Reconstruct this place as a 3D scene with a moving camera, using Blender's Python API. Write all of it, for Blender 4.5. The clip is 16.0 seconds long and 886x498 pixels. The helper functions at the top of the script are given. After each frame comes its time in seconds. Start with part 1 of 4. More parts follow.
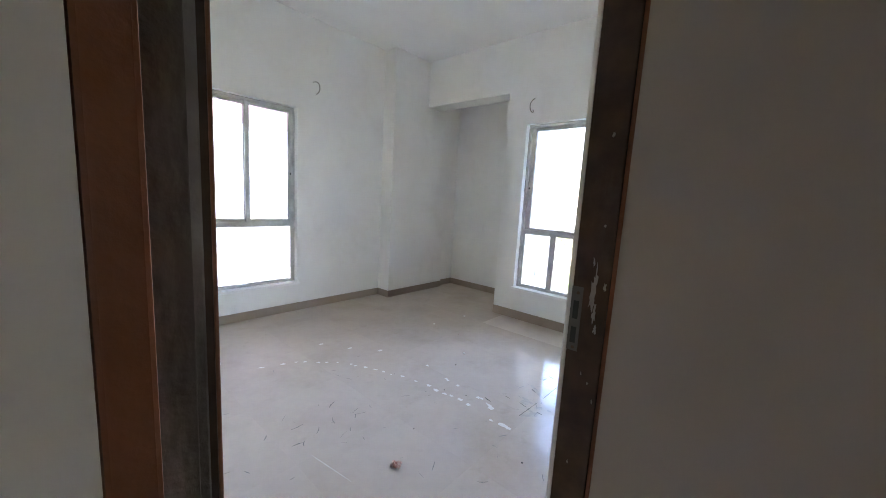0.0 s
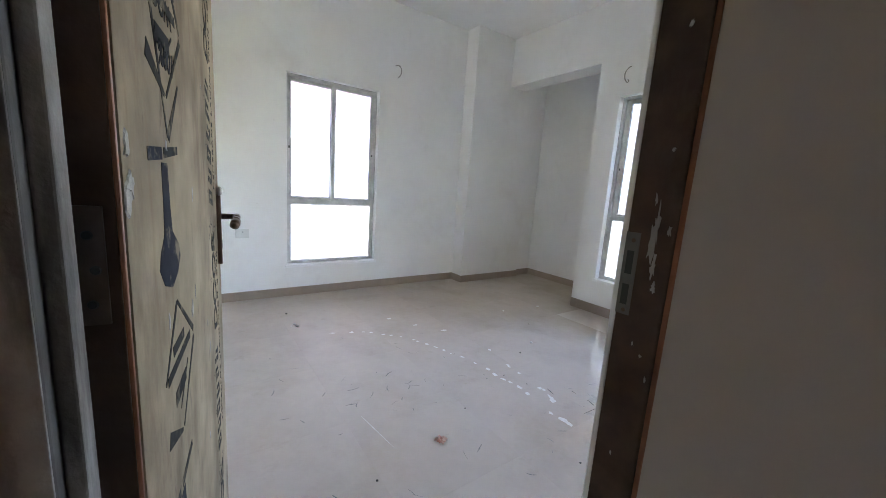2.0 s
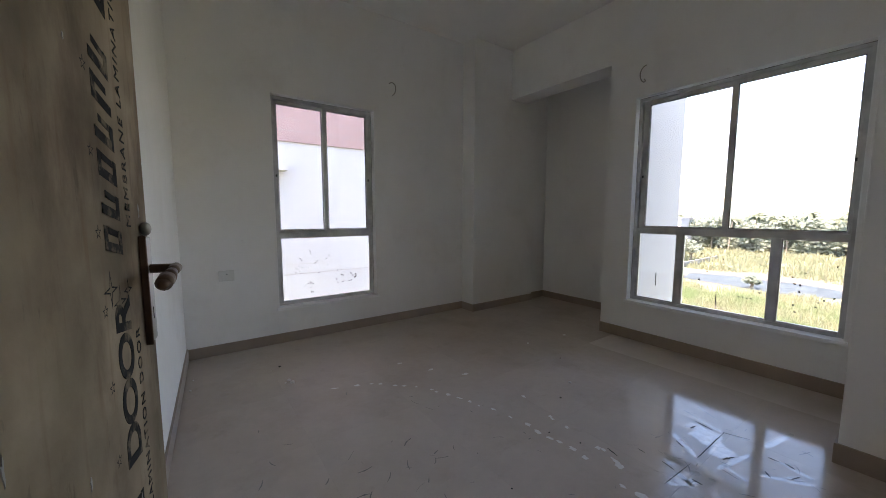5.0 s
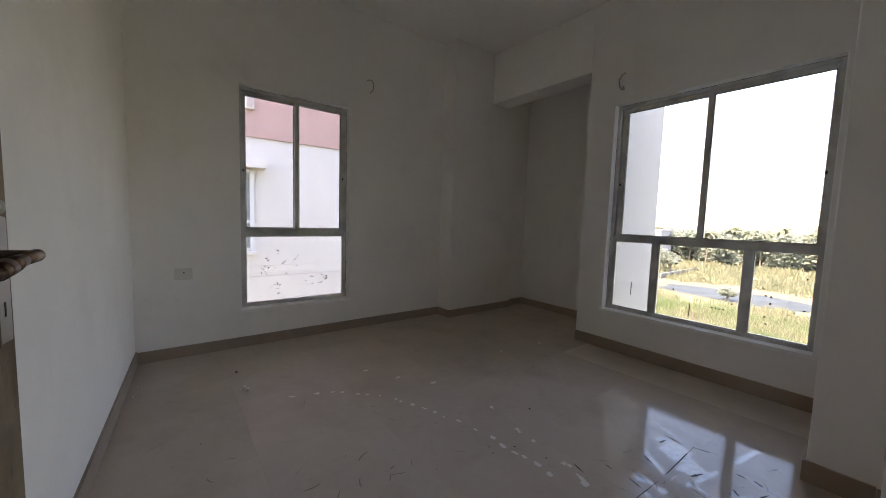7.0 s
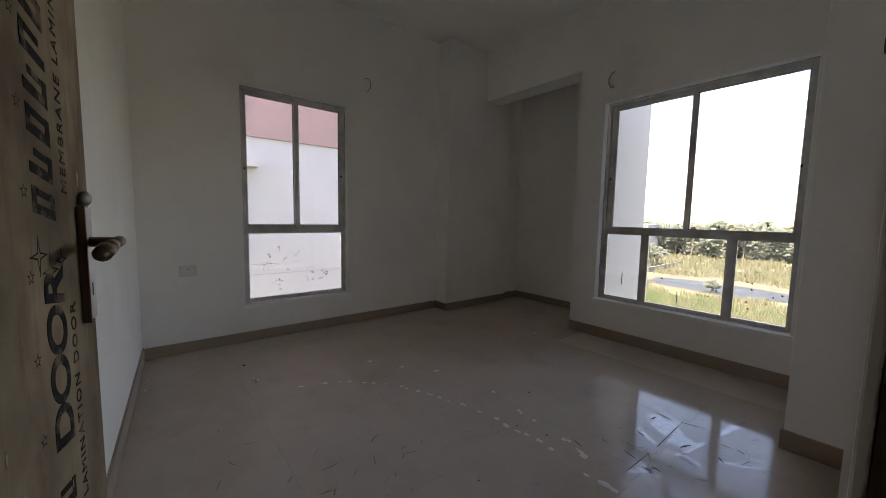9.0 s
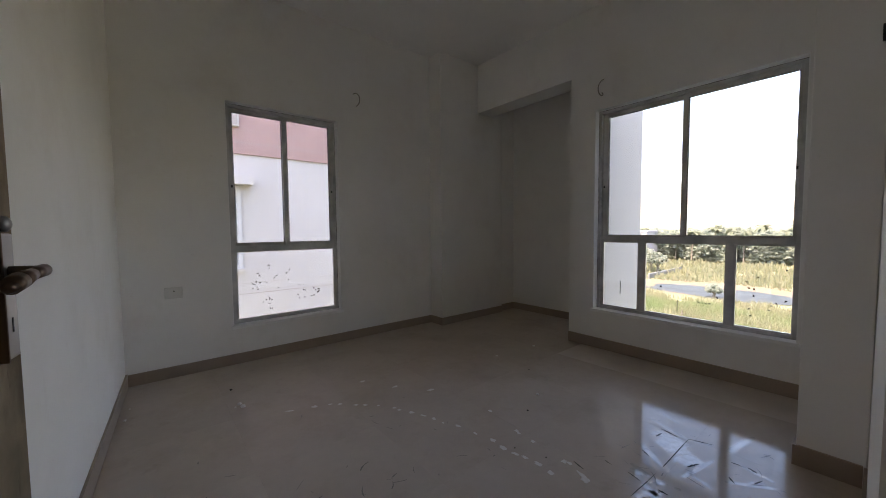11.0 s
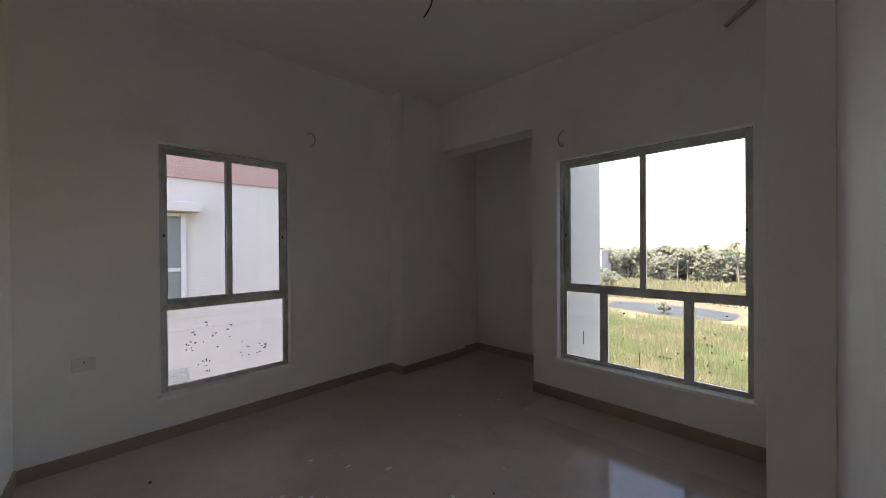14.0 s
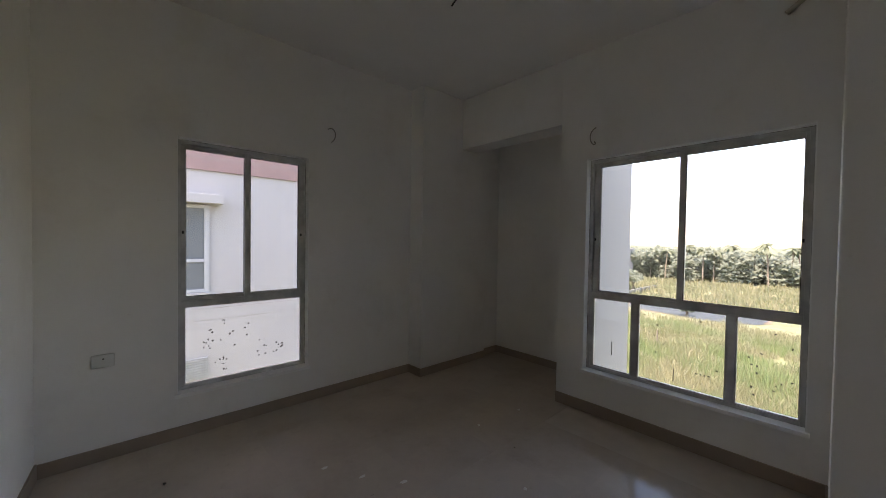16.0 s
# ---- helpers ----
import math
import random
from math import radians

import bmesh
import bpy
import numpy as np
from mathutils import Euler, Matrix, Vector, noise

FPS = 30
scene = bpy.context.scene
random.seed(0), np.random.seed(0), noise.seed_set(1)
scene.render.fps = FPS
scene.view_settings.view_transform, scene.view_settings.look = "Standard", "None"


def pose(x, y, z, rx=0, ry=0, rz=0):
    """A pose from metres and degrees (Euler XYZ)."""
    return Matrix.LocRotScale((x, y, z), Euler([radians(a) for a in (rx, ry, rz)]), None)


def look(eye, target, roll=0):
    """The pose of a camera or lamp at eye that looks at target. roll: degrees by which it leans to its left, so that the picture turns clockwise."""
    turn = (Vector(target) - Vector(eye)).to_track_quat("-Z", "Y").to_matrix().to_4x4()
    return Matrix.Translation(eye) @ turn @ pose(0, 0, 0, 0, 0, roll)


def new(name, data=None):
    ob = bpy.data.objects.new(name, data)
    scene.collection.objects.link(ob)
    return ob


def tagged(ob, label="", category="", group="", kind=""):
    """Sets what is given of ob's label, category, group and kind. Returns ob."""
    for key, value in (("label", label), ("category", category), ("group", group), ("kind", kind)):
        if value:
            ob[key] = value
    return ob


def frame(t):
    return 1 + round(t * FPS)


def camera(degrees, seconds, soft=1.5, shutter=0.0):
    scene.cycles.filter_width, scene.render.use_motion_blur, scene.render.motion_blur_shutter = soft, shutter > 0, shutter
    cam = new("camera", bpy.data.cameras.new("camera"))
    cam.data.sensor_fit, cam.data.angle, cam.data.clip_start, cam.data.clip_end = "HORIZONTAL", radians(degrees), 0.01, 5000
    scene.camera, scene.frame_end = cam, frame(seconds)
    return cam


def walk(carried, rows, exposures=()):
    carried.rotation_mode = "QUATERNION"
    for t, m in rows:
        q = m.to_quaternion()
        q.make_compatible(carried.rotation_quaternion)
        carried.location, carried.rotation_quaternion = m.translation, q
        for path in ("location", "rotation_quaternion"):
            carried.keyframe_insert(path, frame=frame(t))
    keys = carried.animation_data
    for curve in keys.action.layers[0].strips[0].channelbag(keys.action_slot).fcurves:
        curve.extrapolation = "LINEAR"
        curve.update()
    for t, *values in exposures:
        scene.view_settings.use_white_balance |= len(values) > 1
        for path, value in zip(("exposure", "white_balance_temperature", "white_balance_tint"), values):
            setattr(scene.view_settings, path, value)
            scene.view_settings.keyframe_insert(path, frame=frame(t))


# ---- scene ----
cam = camera(102.1, 16.0, soft=0.9)
PATH = [
    (0, (2.298, 2.57, 1.262), (3.795, 3.868, 0.99), 3.3),
    (0.5, (2.389, 2.557, 1.243), (3.741, 4.003, 0.961), 4.3),
    (1, (2.469, 2.528, 1.22), (3.594, 4.153, 0.915), 4.3),
    (1.5, (2.478, 2.528, 1.175), (3.555, 4.181, 0.845), 3.4),
    (2, (2.468, 2.529, 1.13), (3.609, 4.138, 0.803), 3.9),
    (2.5, (2.464, 2.518, 1.095), (3.554, 4.163, 0.77), 5.1),
    (3, (2.495, 2.523, 1.091), (3.541, 4.203, 0.801), 4.7),
    (3.5, (2.539, 2.589, 1.097), (3.646, 4.243, 0.902), 4.0),
    (4, (2.59, 2.723, 1.096), (3.746, 4.342, 0.897), 0.6),
    (4.2, (2.592, 2.771, 1.097), (3.783, 4.368, 0.918), -0.3),
    (6.3, (2.705, 3.005, 1.132), (3.796, 4.664, 0.896), 0.8),
    (6.5, (2.741, 2.986, 1.072), (3.896, 4.605, 0.864), 0.5),
    (7, (2.738, 2.932, 1.084), (3.962, 4.505, 0.919), 1.8),
    (7.5, (2.705, 2.903, 1.088), (3.985, 4.432, 0.941), 1.7),
    (8, (2.669, 2.88, 1.074), (3.963, 4.398, 0.938), 1.9),
    (8.5, (2.63, 2.885, 1.07), (3.9, 4.421, 0.903), 0.9),
    (8.7, (2.618, 2.893, 1.063), (3.883, 4.432, 0.882), 1.2),
    (11, (2.709, 2.914, 1.068), (3.978, 4.456, 0.957), -0.5),
    (11.5, (2.737, 2.938, 1.084), (4.002, 4.484, 0.986), -0.6),
    (12, (2.761, 2.963, 1.11), (4.065, 4.475, 0.998), -1.2),
    (12.5, (2.797, 2.977, 1.154), (4.099, 4.49, 1.023), -0.7),
    (13, (2.82, 2.999, 1.199), (4.171, 4.469, 1.069), -0.4),
    (13.5, (2.833, 3.019, 1.264), (4.21, 4.466, 1.162), -0.4),
    (14, (2.837, 3.018, 1.341), (4.257, 4.426, 1.331), -0.4),
    (14.5, (2.844, 3.003, 1.408), (4.278, 4.398, 1.406), 0.8),
    (15, (2.869, 3.008, 1.412), (4.258, 4.447, 1.389), 1.4),
    (15.5, (2.903, 3.048, 1.401), (4.231, 4.542, 1.348), 2.0),
    (16, (2.901, 3.132, 1.404), (4.251, 4.607, 1.361), 0.9),
]
EXPOSURES = [(0.0, 5.15, 6450, 21), (0.5, 4.70, 6450, 21), (1.0, 4.80, 6450, 21), (1.5, 5.10, 6450, 21), (3.2, 5.10, 6450, 21), (3.5, 4.95, 6500, 21), (4.0, 4.02, 6700, 22), (4.2, 3.77, 6750, 22), (6.3, 3.27, 7500, 25), (7.0, 3.17, 7550, 25), (8.7, 2.87, 7550, 25), (11.0, 2.97, 7430, 25), (12.5, 2.97, 7480, 24.5), (14.5, 2.67, 7430, 23.5), (16.0, 2.72, 7430, 23.5)]
walk(cam, [(t, look(eye, target, roll)) for t, eye, target, roll in PATH], EXPOSURES)

# ---- world and sun ----
scene.cycles.max_bounces, scene.cycles.diffuse_bounces = 14, 10
SUN_ELEV, SUN_AZ = 62.0, 274.0            # degrees; azimuth clockwise from +y
world = bpy.data.worlds.new("world")
scene.world = world
world.use_nodes = True
wn = world.node_tree
sky = wn.nodes.new("ShaderNodeTexSky")
sky.sky_type = "NISHITA"
sky.sun_disc = False
sky.sun_elevation = radians(SUN_ELEV)
sky.sun_rotation = radians(SUN_AZ)
sky.dust_density = 1.5
sky.air_density = 1.2
wn.links.new(sky.outputs[0], wn.nodes["Background"].inputs[0])
wn.nodes["Background"].inputs[1].default_value = 0.15
sun = new("sun", bpy.data.lights.new("sun", "SUN"))
sun.data.energy = 3.6
sun.data.angle = radians(0.6)
sun.data.color = (1.0, 0.95, 0.87)
se, sa = radians(SUN_ELEV), radians(SUN_AZ)
sun_from = Vector((math.sin(sa) * math.cos(se), math.cos(sa) * math.cos(se), math.sin(se)))
sun.matrix_world = look(sun_from * 60, (0, 0, 0))


# ---- materials ----
def mat(name, color, rough=0.6, metal=0.0, var=0.08, scale=6.0, bump=0.1, bscale=60.0, tint=None, tscale=1.3, rvar=0.0, spec=0.5, rand=0.0):
    """A painted or bare surface: base colour with fine grain, broad stains, roughness wear and relief."""
    m = bpy.data.materials.new(name)
    m.use_nodes = True
    nt = m.node_tree
    b = nt.nodes["Principled BSDF"]
    N, L = nt.nodes.new, nt.links.new
    tc = N("ShaderNodeTexCoord")
    n1 = N("ShaderNodeTexNoise")
    n1.inputs["Scale"].default_value, n1.inputs["Detail"].default_value = scale, 8
    L(tc.outputs["Object"], n1.inputs["Vector"])
    n2 = N("ShaderNodeTexNoise")
    n2.inputs["Scale"].default_value, n2.inputs["Detail"].default_value = tscale, 4
    L(tc.outputs["Object"], n2.inputs["Vector"])
    r1 = N("ShaderNodeMapRange")
    r1.inputs[1].default_value, r1.inputs[2].default_value = 0.3, 0.7
    r1.inputs[3].default_value, r1.inputs[4].default_value = 1 - var, 1 + var
    L(n1.outputs[0], r1.inputs[0])
    mix = N("ShaderNodeMix")
    mix.data_type = "RGBA"
    mix.inputs["A"].default_value = (*color, 1)
    mix.inputs["B"].default_value = (*(tint or [c * (1 - var) for c in color]), 1)
    r2 = N("ShaderNodeMapRange")
    r2.inputs[1].default_value, r2.inputs[2].default_value = 0.42, 0.68
    L(n2.outputs[0], r2.inputs[0])
    L(r2.outputs[0], mix.inputs["Factor"])
    mul = N("ShaderNodeVectorMath")
    mul.operation = "SCALE"
    L(mix.outputs["Result"], mul.inputs[0])
    L(r1.outputs[0], mul.inputs["Scale"])
    out = mul.outputs[0]
    if rand:
        oi = N("ShaderNodeObjectInfo")
        rr = N("ShaderNodeMapRange")
        rr.inputs[3].default_value, rr.inputs[4].default_value = 1 - rand, 1 + rand
        L(oi.outputs["Random"], rr.inputs[0])
        m2 = N("ShaderNodeVectorMath")
        m2.operation = "SCALE"
        L(out, m2.inputs[0])
        L(rr.outputs[0], m2.inputs["Scale"])
        out = m2.outputs[0]
    L(out, b.inputs["Base Color"])
    if rvar:
        rr = N("ShaderNodeMapRange")
        rr.inputs[1].default_value, rr.inputs[2].default_value = 0.35, 0.65
        rr.inputs[3].default_value, rr.inputs[4].default_value = max(rough - rvar, 0.02), rough + rvar
        L(n2.outputs[0], rr.inputs[0])
        L(rr.outputs[0], b.inputs["Roughness"])
    else:
        b.inputs["Roughness"].default_value = rough
    b.inputs["Metallic"].default_value = metal
    b.inputs["Specular IOR Level"].default_value = spec
    if bump:
        nb = N("ShaderNodeTexNoise")
        nb.inputs["Scale"].default_value, nb.inputs["Detail"].default_value = bscale, 6
        L(tc.outputs["Object"], nb.inputs["Vector"])
        bp = N("ShaderNodeBump")
        bp.inputs["Strength"].default_value, bp.inputs["Distance"].default_value = bump, 0.01
        L(nb.outputs[0], bp.inputs["Height"])
        L(bp.outputs[0], b.inputs["Normal"])
    return m


WALL = mat("wall_paint", (0.88, 0.87, 0.85), 0.75, var=0.02, scale=3, bump=0.12, bscale=9, tint=(0.85, 0.835, 0.81), tscale=0.9)
CEIL = mat("ceiling_paint", (0.86, 0.85, 0.83), 0.8, var=0.02, scale=3, bump=0.1, bscale=8)
# wall paint of the dim passage, with its shade put into a darker brown
HALL = mat("passage_paint_shaded", (0.43, 0.372, 0.332), 0.8, var=0.03, scale=3, bump=0.12, bscale=9, tint=(0.39, 0.338, 0.303), tscale=0.9)


def add_stains(m, color, scale, lo, hi, amount, stretch=(1, 1, 1)):
    """A thin layer of dirty patches over a paint."""
    nt = m.node_tree
    b = nt.nodes["Principled BSDF"]
    N_, L = nt.nodes.new, nt.links.new
    geo, mp, st, mr, mix = (N_(k) for k in ("ShaderNodeNewGeometry", "ShaderNodeMapping", "ShaderNodeTexNoise", "ShaderNodeMapRange", "ShaderNodeMix"))
    mp.inputs["Scale"].default_value = stretch
    L(geo.outputs["Position"], mp.inputs[0])
    L(mp.outputs[0], st.inputs["Vector"])
    st.inputs["Scale"].default_value, st.inputs["Detail"].default_value = scale, 9
    st.inputs["Roughness"].default_value = 0.65
    mr.inputs[1].default_value, mr.inputs[2].default_value, mr.inputs[4].default_value = lo, hi, amount
    L(st.outputs[0], mr.inputs[0])
    mix.data_type = "RGBA"
    mix.inputs["B"].default_value = (*color, 1)
    L(b.inputs["Base Color"].links[0].from_socket, mix.inputs["A"])
    L(mr.outputs[0], mix.inputs["Factor"])
    L(mix.outputs["Result"], b.inputs["Base Color"])


add_stains(WALL, (0.60, 0.55, 0.49), 1.7, 0.54, 0.75, 0.25)
add_stains(WALL, (0.62, 0.58, 0.54), 7.0, 0.6, 0.8, 0.22, (1, 1, 0.4))
add_stains(WALL, (0.52, 0.48, 0.44), 16.0, 0.66, 0.80, 0.4)


def floor_tile_material():
    """Polished vitrified tile under cement dust; gloss fades with distance from a spot by the wide window."""
    m = mat("floor_tile", (0.56, 0.475, 0.40), 0.1, var=0.03, scale=14, bump=0, tint=(0.52, 0.44, 0.37), tscale=2.2, rand=0.015)
    nt = m.node_tree
    b = nt.nodes["Principled BSDF"]
    N, L = nt.nodes.new, nt.links.new
    geo = N("ShaderNodeNewGeometry")
    d1, d2 = N("ShaderNodeTexNoise"), N("ShaderNodeTexNoise")
    for n, s, det in ((d1, 1.6, 2), (d2, 11.0, 5)):
        n.inputs["Scale"].default_value, n.inputs["Detail"].default_value = s, det
        L(geo.outputs["Position"], n.inputs["Vector"])
    # shine is set strongest where the wide window reflects, and fades outward
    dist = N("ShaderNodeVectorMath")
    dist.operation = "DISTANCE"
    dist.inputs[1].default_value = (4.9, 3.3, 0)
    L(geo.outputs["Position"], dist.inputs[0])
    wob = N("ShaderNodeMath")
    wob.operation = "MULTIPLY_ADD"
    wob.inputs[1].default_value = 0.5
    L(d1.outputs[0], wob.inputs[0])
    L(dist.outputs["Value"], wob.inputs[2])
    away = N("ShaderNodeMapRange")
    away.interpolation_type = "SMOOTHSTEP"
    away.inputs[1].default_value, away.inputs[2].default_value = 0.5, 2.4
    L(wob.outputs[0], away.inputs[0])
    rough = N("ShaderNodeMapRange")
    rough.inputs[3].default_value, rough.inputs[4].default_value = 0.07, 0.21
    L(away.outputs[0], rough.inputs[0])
    grain = N("ShaderNodeMath")
    grain.operation = "MULTIPLY_ADD"
    grain.inputs[1].default_value = 0.06
    L(d2.outputs[0], grain.inputs[0])
    L(rough.outputs[0], grain.inputs[2])
    L(grain.outputs[0], b.inputs["Roughness"])
    base = b.inputs["Base Color"].links[0].from_socket
    mix = N("ShaderNodeMix")
    mix.data_type = "RGBA"
    mix.inputs["B"].default_value = (0.60, 0.54, 0.48, 1)
    k = N("ShaderNodeMapRange")
    k.inputs[1].default_value, k.inputs[2].default_value = 0.3, 0.75
    k.inputs[4].default_value = 0.3
    L(d1.outputs[0], k.inputs[0])
    L(k.outputs[0], mix.inputs["Factor"])
    L(base, mix.inputs["A"])
    L(mix.outputs["Result"], b.inputs["Base Color"])
    spec_fade = N("ShaderNodeMapRange")
    spec_fade.inputs[3].default_value, spec_fade.inputs[4].default_value = 0.27, 0.07
    L(away.outputs[0], spec_fade.inputs[0])
    L(spec_fade.outputs[0], b.inputs["Specular IOR Level"])
    return m


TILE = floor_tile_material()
GROUT = mat("grout", (0.54, 0.46, 0.39), 0.35)
add_stains(TILE, (0.34, 0.26, 0.19), 1.9, 0.50, 0.72, 0.32)
add_stains(TILE, (0.30, 0.24, 0.19), 9.0, 0.60, 0.76, 0.25)
SKIRT = mat("skirting_tile", (0.345, 0.27, 0.21), 0.3, var=0.04, scale=12, bump=0.02)
ALU = mat("aluminium", (0.66, 0.655, 0.64), 0.38, 0.35, var=0.06, scale=20, bump=0.03, tint=(0.46, 0.46, 0.46), tscale=6)
RUBBER = mat("black_gasket", (0.03, 0.03, 0.03), 0.6)
FRAME = mat("frame_wood", (0.09, 0.058, 0.045), 0.8, spec=0.15, var=0.25, scale=18, bump=0.15, bscale=40, tint=(0.05, 0.036, 0.03), tscale=4)
# primer of the stop's shaded side: the shade is in its dark colour
PRIMER = mat("wood_primer_shaded", (0.11, 0.105, 0.10), 0.8, var=0.3, scale=14, bump=0.3, bscale=30, tint=(0.06, 0.055, 0.055), tscale=5)
# cement smears, kept pale to serve as the stop's lit face too
LIP = mat("cement_smear_lit", (0.30, 0.28, 0.265), 0.85, var=0.2, scale=20, bump=0.4, bscale=40, tint=(0.17, 0.145, 0.135), tscale=7)
ORANGE = mat("frame_varnish", (0.25, 0.092, 0.042), 0.45, var=0.15, scale=16, bump=0.1, tint=(0.17, 0.062, 0.03), tscale=4)
# white render; its shade and held-down brightness are put into a grey base colour
NEIGH = mat("shaded_render", (0.34, 0.322, 0.322), 0.85, var=0.03, scale=1.2, bump=0.1, bscale=12, tint=(0.315, 0.297, 0.305), tscale=0.4)
PINK = mat("pink_band", (0.255, 0.165, 0.16), 0.85, var=0.08, scale=2, tint=(0.215, 0.135, 0.13), tscale=0.8)


def glass_material(name, tint=(1, 1, 1), gloss=0.04):
    m = bpy.data.materials.new(name)
    m.use_nodes = True
    nt = m.node_tree
    nt.nodes.remove(nt.nodes["Principled BSDF"])
    t, g, mx, fr = (nt.nodes.new(k) for k in ("ShaderNodeBsdfTransparent", "ShaderNodeBsdfGlossy", "ShaderNodeMixShader", "ShaderNodeFresnel"))
    t.inputs[0].default_value = (*tint, 1)
    g.inputs["Roughness"].default_value = gloss
    fr.inputs[0].default_value = 1.5
    nt.links.new(fr.outputs[0], mx.inputs[0])
    nt.links.new(t.outputs[0], mx.inputs[1])
    nt.links.new(g.outputs[0], mx.inputs[2])
    nt.links.new(mx.outputs[0], nt.nodes["Material Output"].inputs[0])
    return m


GLASS = glass_material("window_glass", (0.96, 0.97, 0.97))


# ---- mesh helpers ----
def box(bm, x0, x1, y0, y1, z0, z1, bevel=0.0):
    vs = [bm.verts.new((x, y, z)) for x in (x0, x1) for y in (y0, y1) for z in (z0, z1)]
    fs = [bm.faces.new([vs[i] for i in f]) for f in ((0, 1, 3, 2), (4, 6, 7, 5), (0, 4, 5, 1), (2, 3, 7, 6), (0, 2, 6, 4), (1, 5, 7, 3))]
    if bevel:
        es = list({e for f in fs for e in f.edges})
        bmesh.ops.bevel(bm, geom=es, offset=bevel, segments=2, affect="EDGES", profile=0.6)
    return vs


def mesh_of(name, bm, material, smooth=False):
    me = bpy.data.meshes.new(name)
    bmesh.ops.recalc_face_normals(bm, faces=bm.faces)
    bm.to_mesh(me)
    bm.free()
    for m in (material if isinstance(material, (list, tuple)) else [material]):
        me.materials.append(m)
    if smooth:
        for p in me.polygons:
            p.use_smooth = True
    return me


def part(name, bm, material, parent=None, label="", smooth=False):
    ob = new(name, mesh_of(name, bm, material, smooth))
    if parent:
        ob.parent = parent
    if label:
        ob["label"] = label
    return ob


def empty(name, m=None):
    ob = new(name)
    ob.empty_display_size = 0.1
    if m:
        ob.matrix_world = m
    return ob


def box_part(name, dims, material, parent=None, label="", bevel=0.0):
    bm = bmesh.new()
    box(bm, *dims, bevel=bevel)
    return part(name, bm, material, parent, label)


def setting(name, dims, material, label, category, bevel=0.0):
    ob = box_part(name, dims, material, None, label, bevel)
    return tagged(ob, label, category, kind="structure")


# ---- the plan ----
N, E, S0, S1, H = 6.265, 5.863, 2.80, 2.905, 3.03
FZ = -0.035                                  # floor level
W_N, W_S = 2.545, 2.357                      # west wall at the north end and at the door
WT = 0.15                                    # outer wall thickness
SK = 0.06                                    # top of the skirting
COL_X0, COL_X1, COL_Y = 5.28, 6.30, 6.06     # column beside the alcove
NICHE_X, NICHE_Y0, NICHE_Y1 = 6.60, 4.812, 6.11
BEAM_Z, BEAM_X = 2.465, 6.11
PIER_X, PIER_Y = 4.985, 3.12
DX1, DZ = 3.15, 2.06                        # lock side and head of the door opening
W1 = (3.222, 4.162, 0.272, 2.116)
W2 = (3.214, 4.572, 0.314, 2.122)


def wall_with_hole(name, axis, a0, a1, t0, t1, hole, material, label, z1=None):
    """A wall along axis from a0 to a1, through t0..t1, with one rectangular hole (a, b, z0, z1)."""
    h0, h1, hz0, hz1 = hole
    bm = bmesh.new()
    top = z1 or H
    for p0, p1, q0, q1 in ((a0, h0, FZ, top), (h1, a1, FZ, top), (h0, h1, FZ, hz0), (h0, h1, hz1, top)):
        if p1 - p0 > 1e-4 and q1 - q0 > 1e-4:
            d = (p0, p1, t0, t1) if axis == "x" else (t0, t1, p0, p1)
            box(bm, *d, q0, q1)
    bmesh.ops.remove_doubles(bm, verts=bm.verts, dist=1e-5)
    return tagged(part(name, bm, material), label, "wall", kind="structure")


wall_with_hole("wall_north", "x", 2.2, COL_X0, N, N + WT, W1, WALL, "white painted plaster wall with a window opening")
wall_with_hole("wall_east", "y", PIER_Y, NICHE_Y0, E, E + WT, W2, WALL, "white painted plaster wall with a wide window opening")

bm = bmesh.new()
vs = [bm.verts.new(p) for p in ((W_N, N, FZ), (W_S, S1, FZ), (W_S - 0.15, S1, FZ), (W_N - 0.15, N, FZ), (W_N, N, H), (W_S, S1, H), (W_S - 0.15, S1, H), (W_N - 0.15, N, H))]
for f in ((0, 1, 5, 4), (1, 2, 6, 5), (2, 3, 7, 6), (3, 0, 4, 7), (0, 3, 2, 1), (4, 5, 6, 7)):
    bm.faces.new([vs[i] for i in f])
tagged(part("wall_west", bm, WALL), "plain white painted plaster wall beside the door", "wall", kind="structure")

wall_with_hole("wall_south", "x", -1.1, 6.6, S0, S1, (2.312, DX1 + 0.05, FZ, DZ + 0.05), WALL, "white painted partition wall with the doorway")
setting("wall_pier", (PIER_X, E + WT, S1 + 0.001, PIER_Y, FZ, H), WALL, "white painted projecting pier beside the window", "wall", 0.006)
setting("wall_column", (COL_X0, COL_X1, COL_Y, N + WT, FZ, H), WALL, "white painted plaster column in the corner", "wall", 0.006)
for dims in ((COL_X1, NICHE_X + 0.45, NICHE_Y1, NICHE_Y1 + 0.25, -9, 6), (NICHE_X, NICHE_X + 0.45, NICHE_Y0 - 0.15, NICHE_Y1, -9, 6), (E + WT, NICHE_X, NICHE_Y0 - 0.15, NICHE_Y0, -9, 6)):
    setting("wall_alcove", dims, WALL, "white painted wall of a deep wardrobe alcove", "wall")
# thin sheet added over the white outer face, greyer to dim it
setting("wall_shade_sheet", (E + WT + 0.001, NICHE_X + 0.45, NICHE_Y0 - 0.172, NICHE_Y0 - 0.151, -9, 6), NEIGH, "thin grey sheet dimming the white outer face of the alcove", "wall")
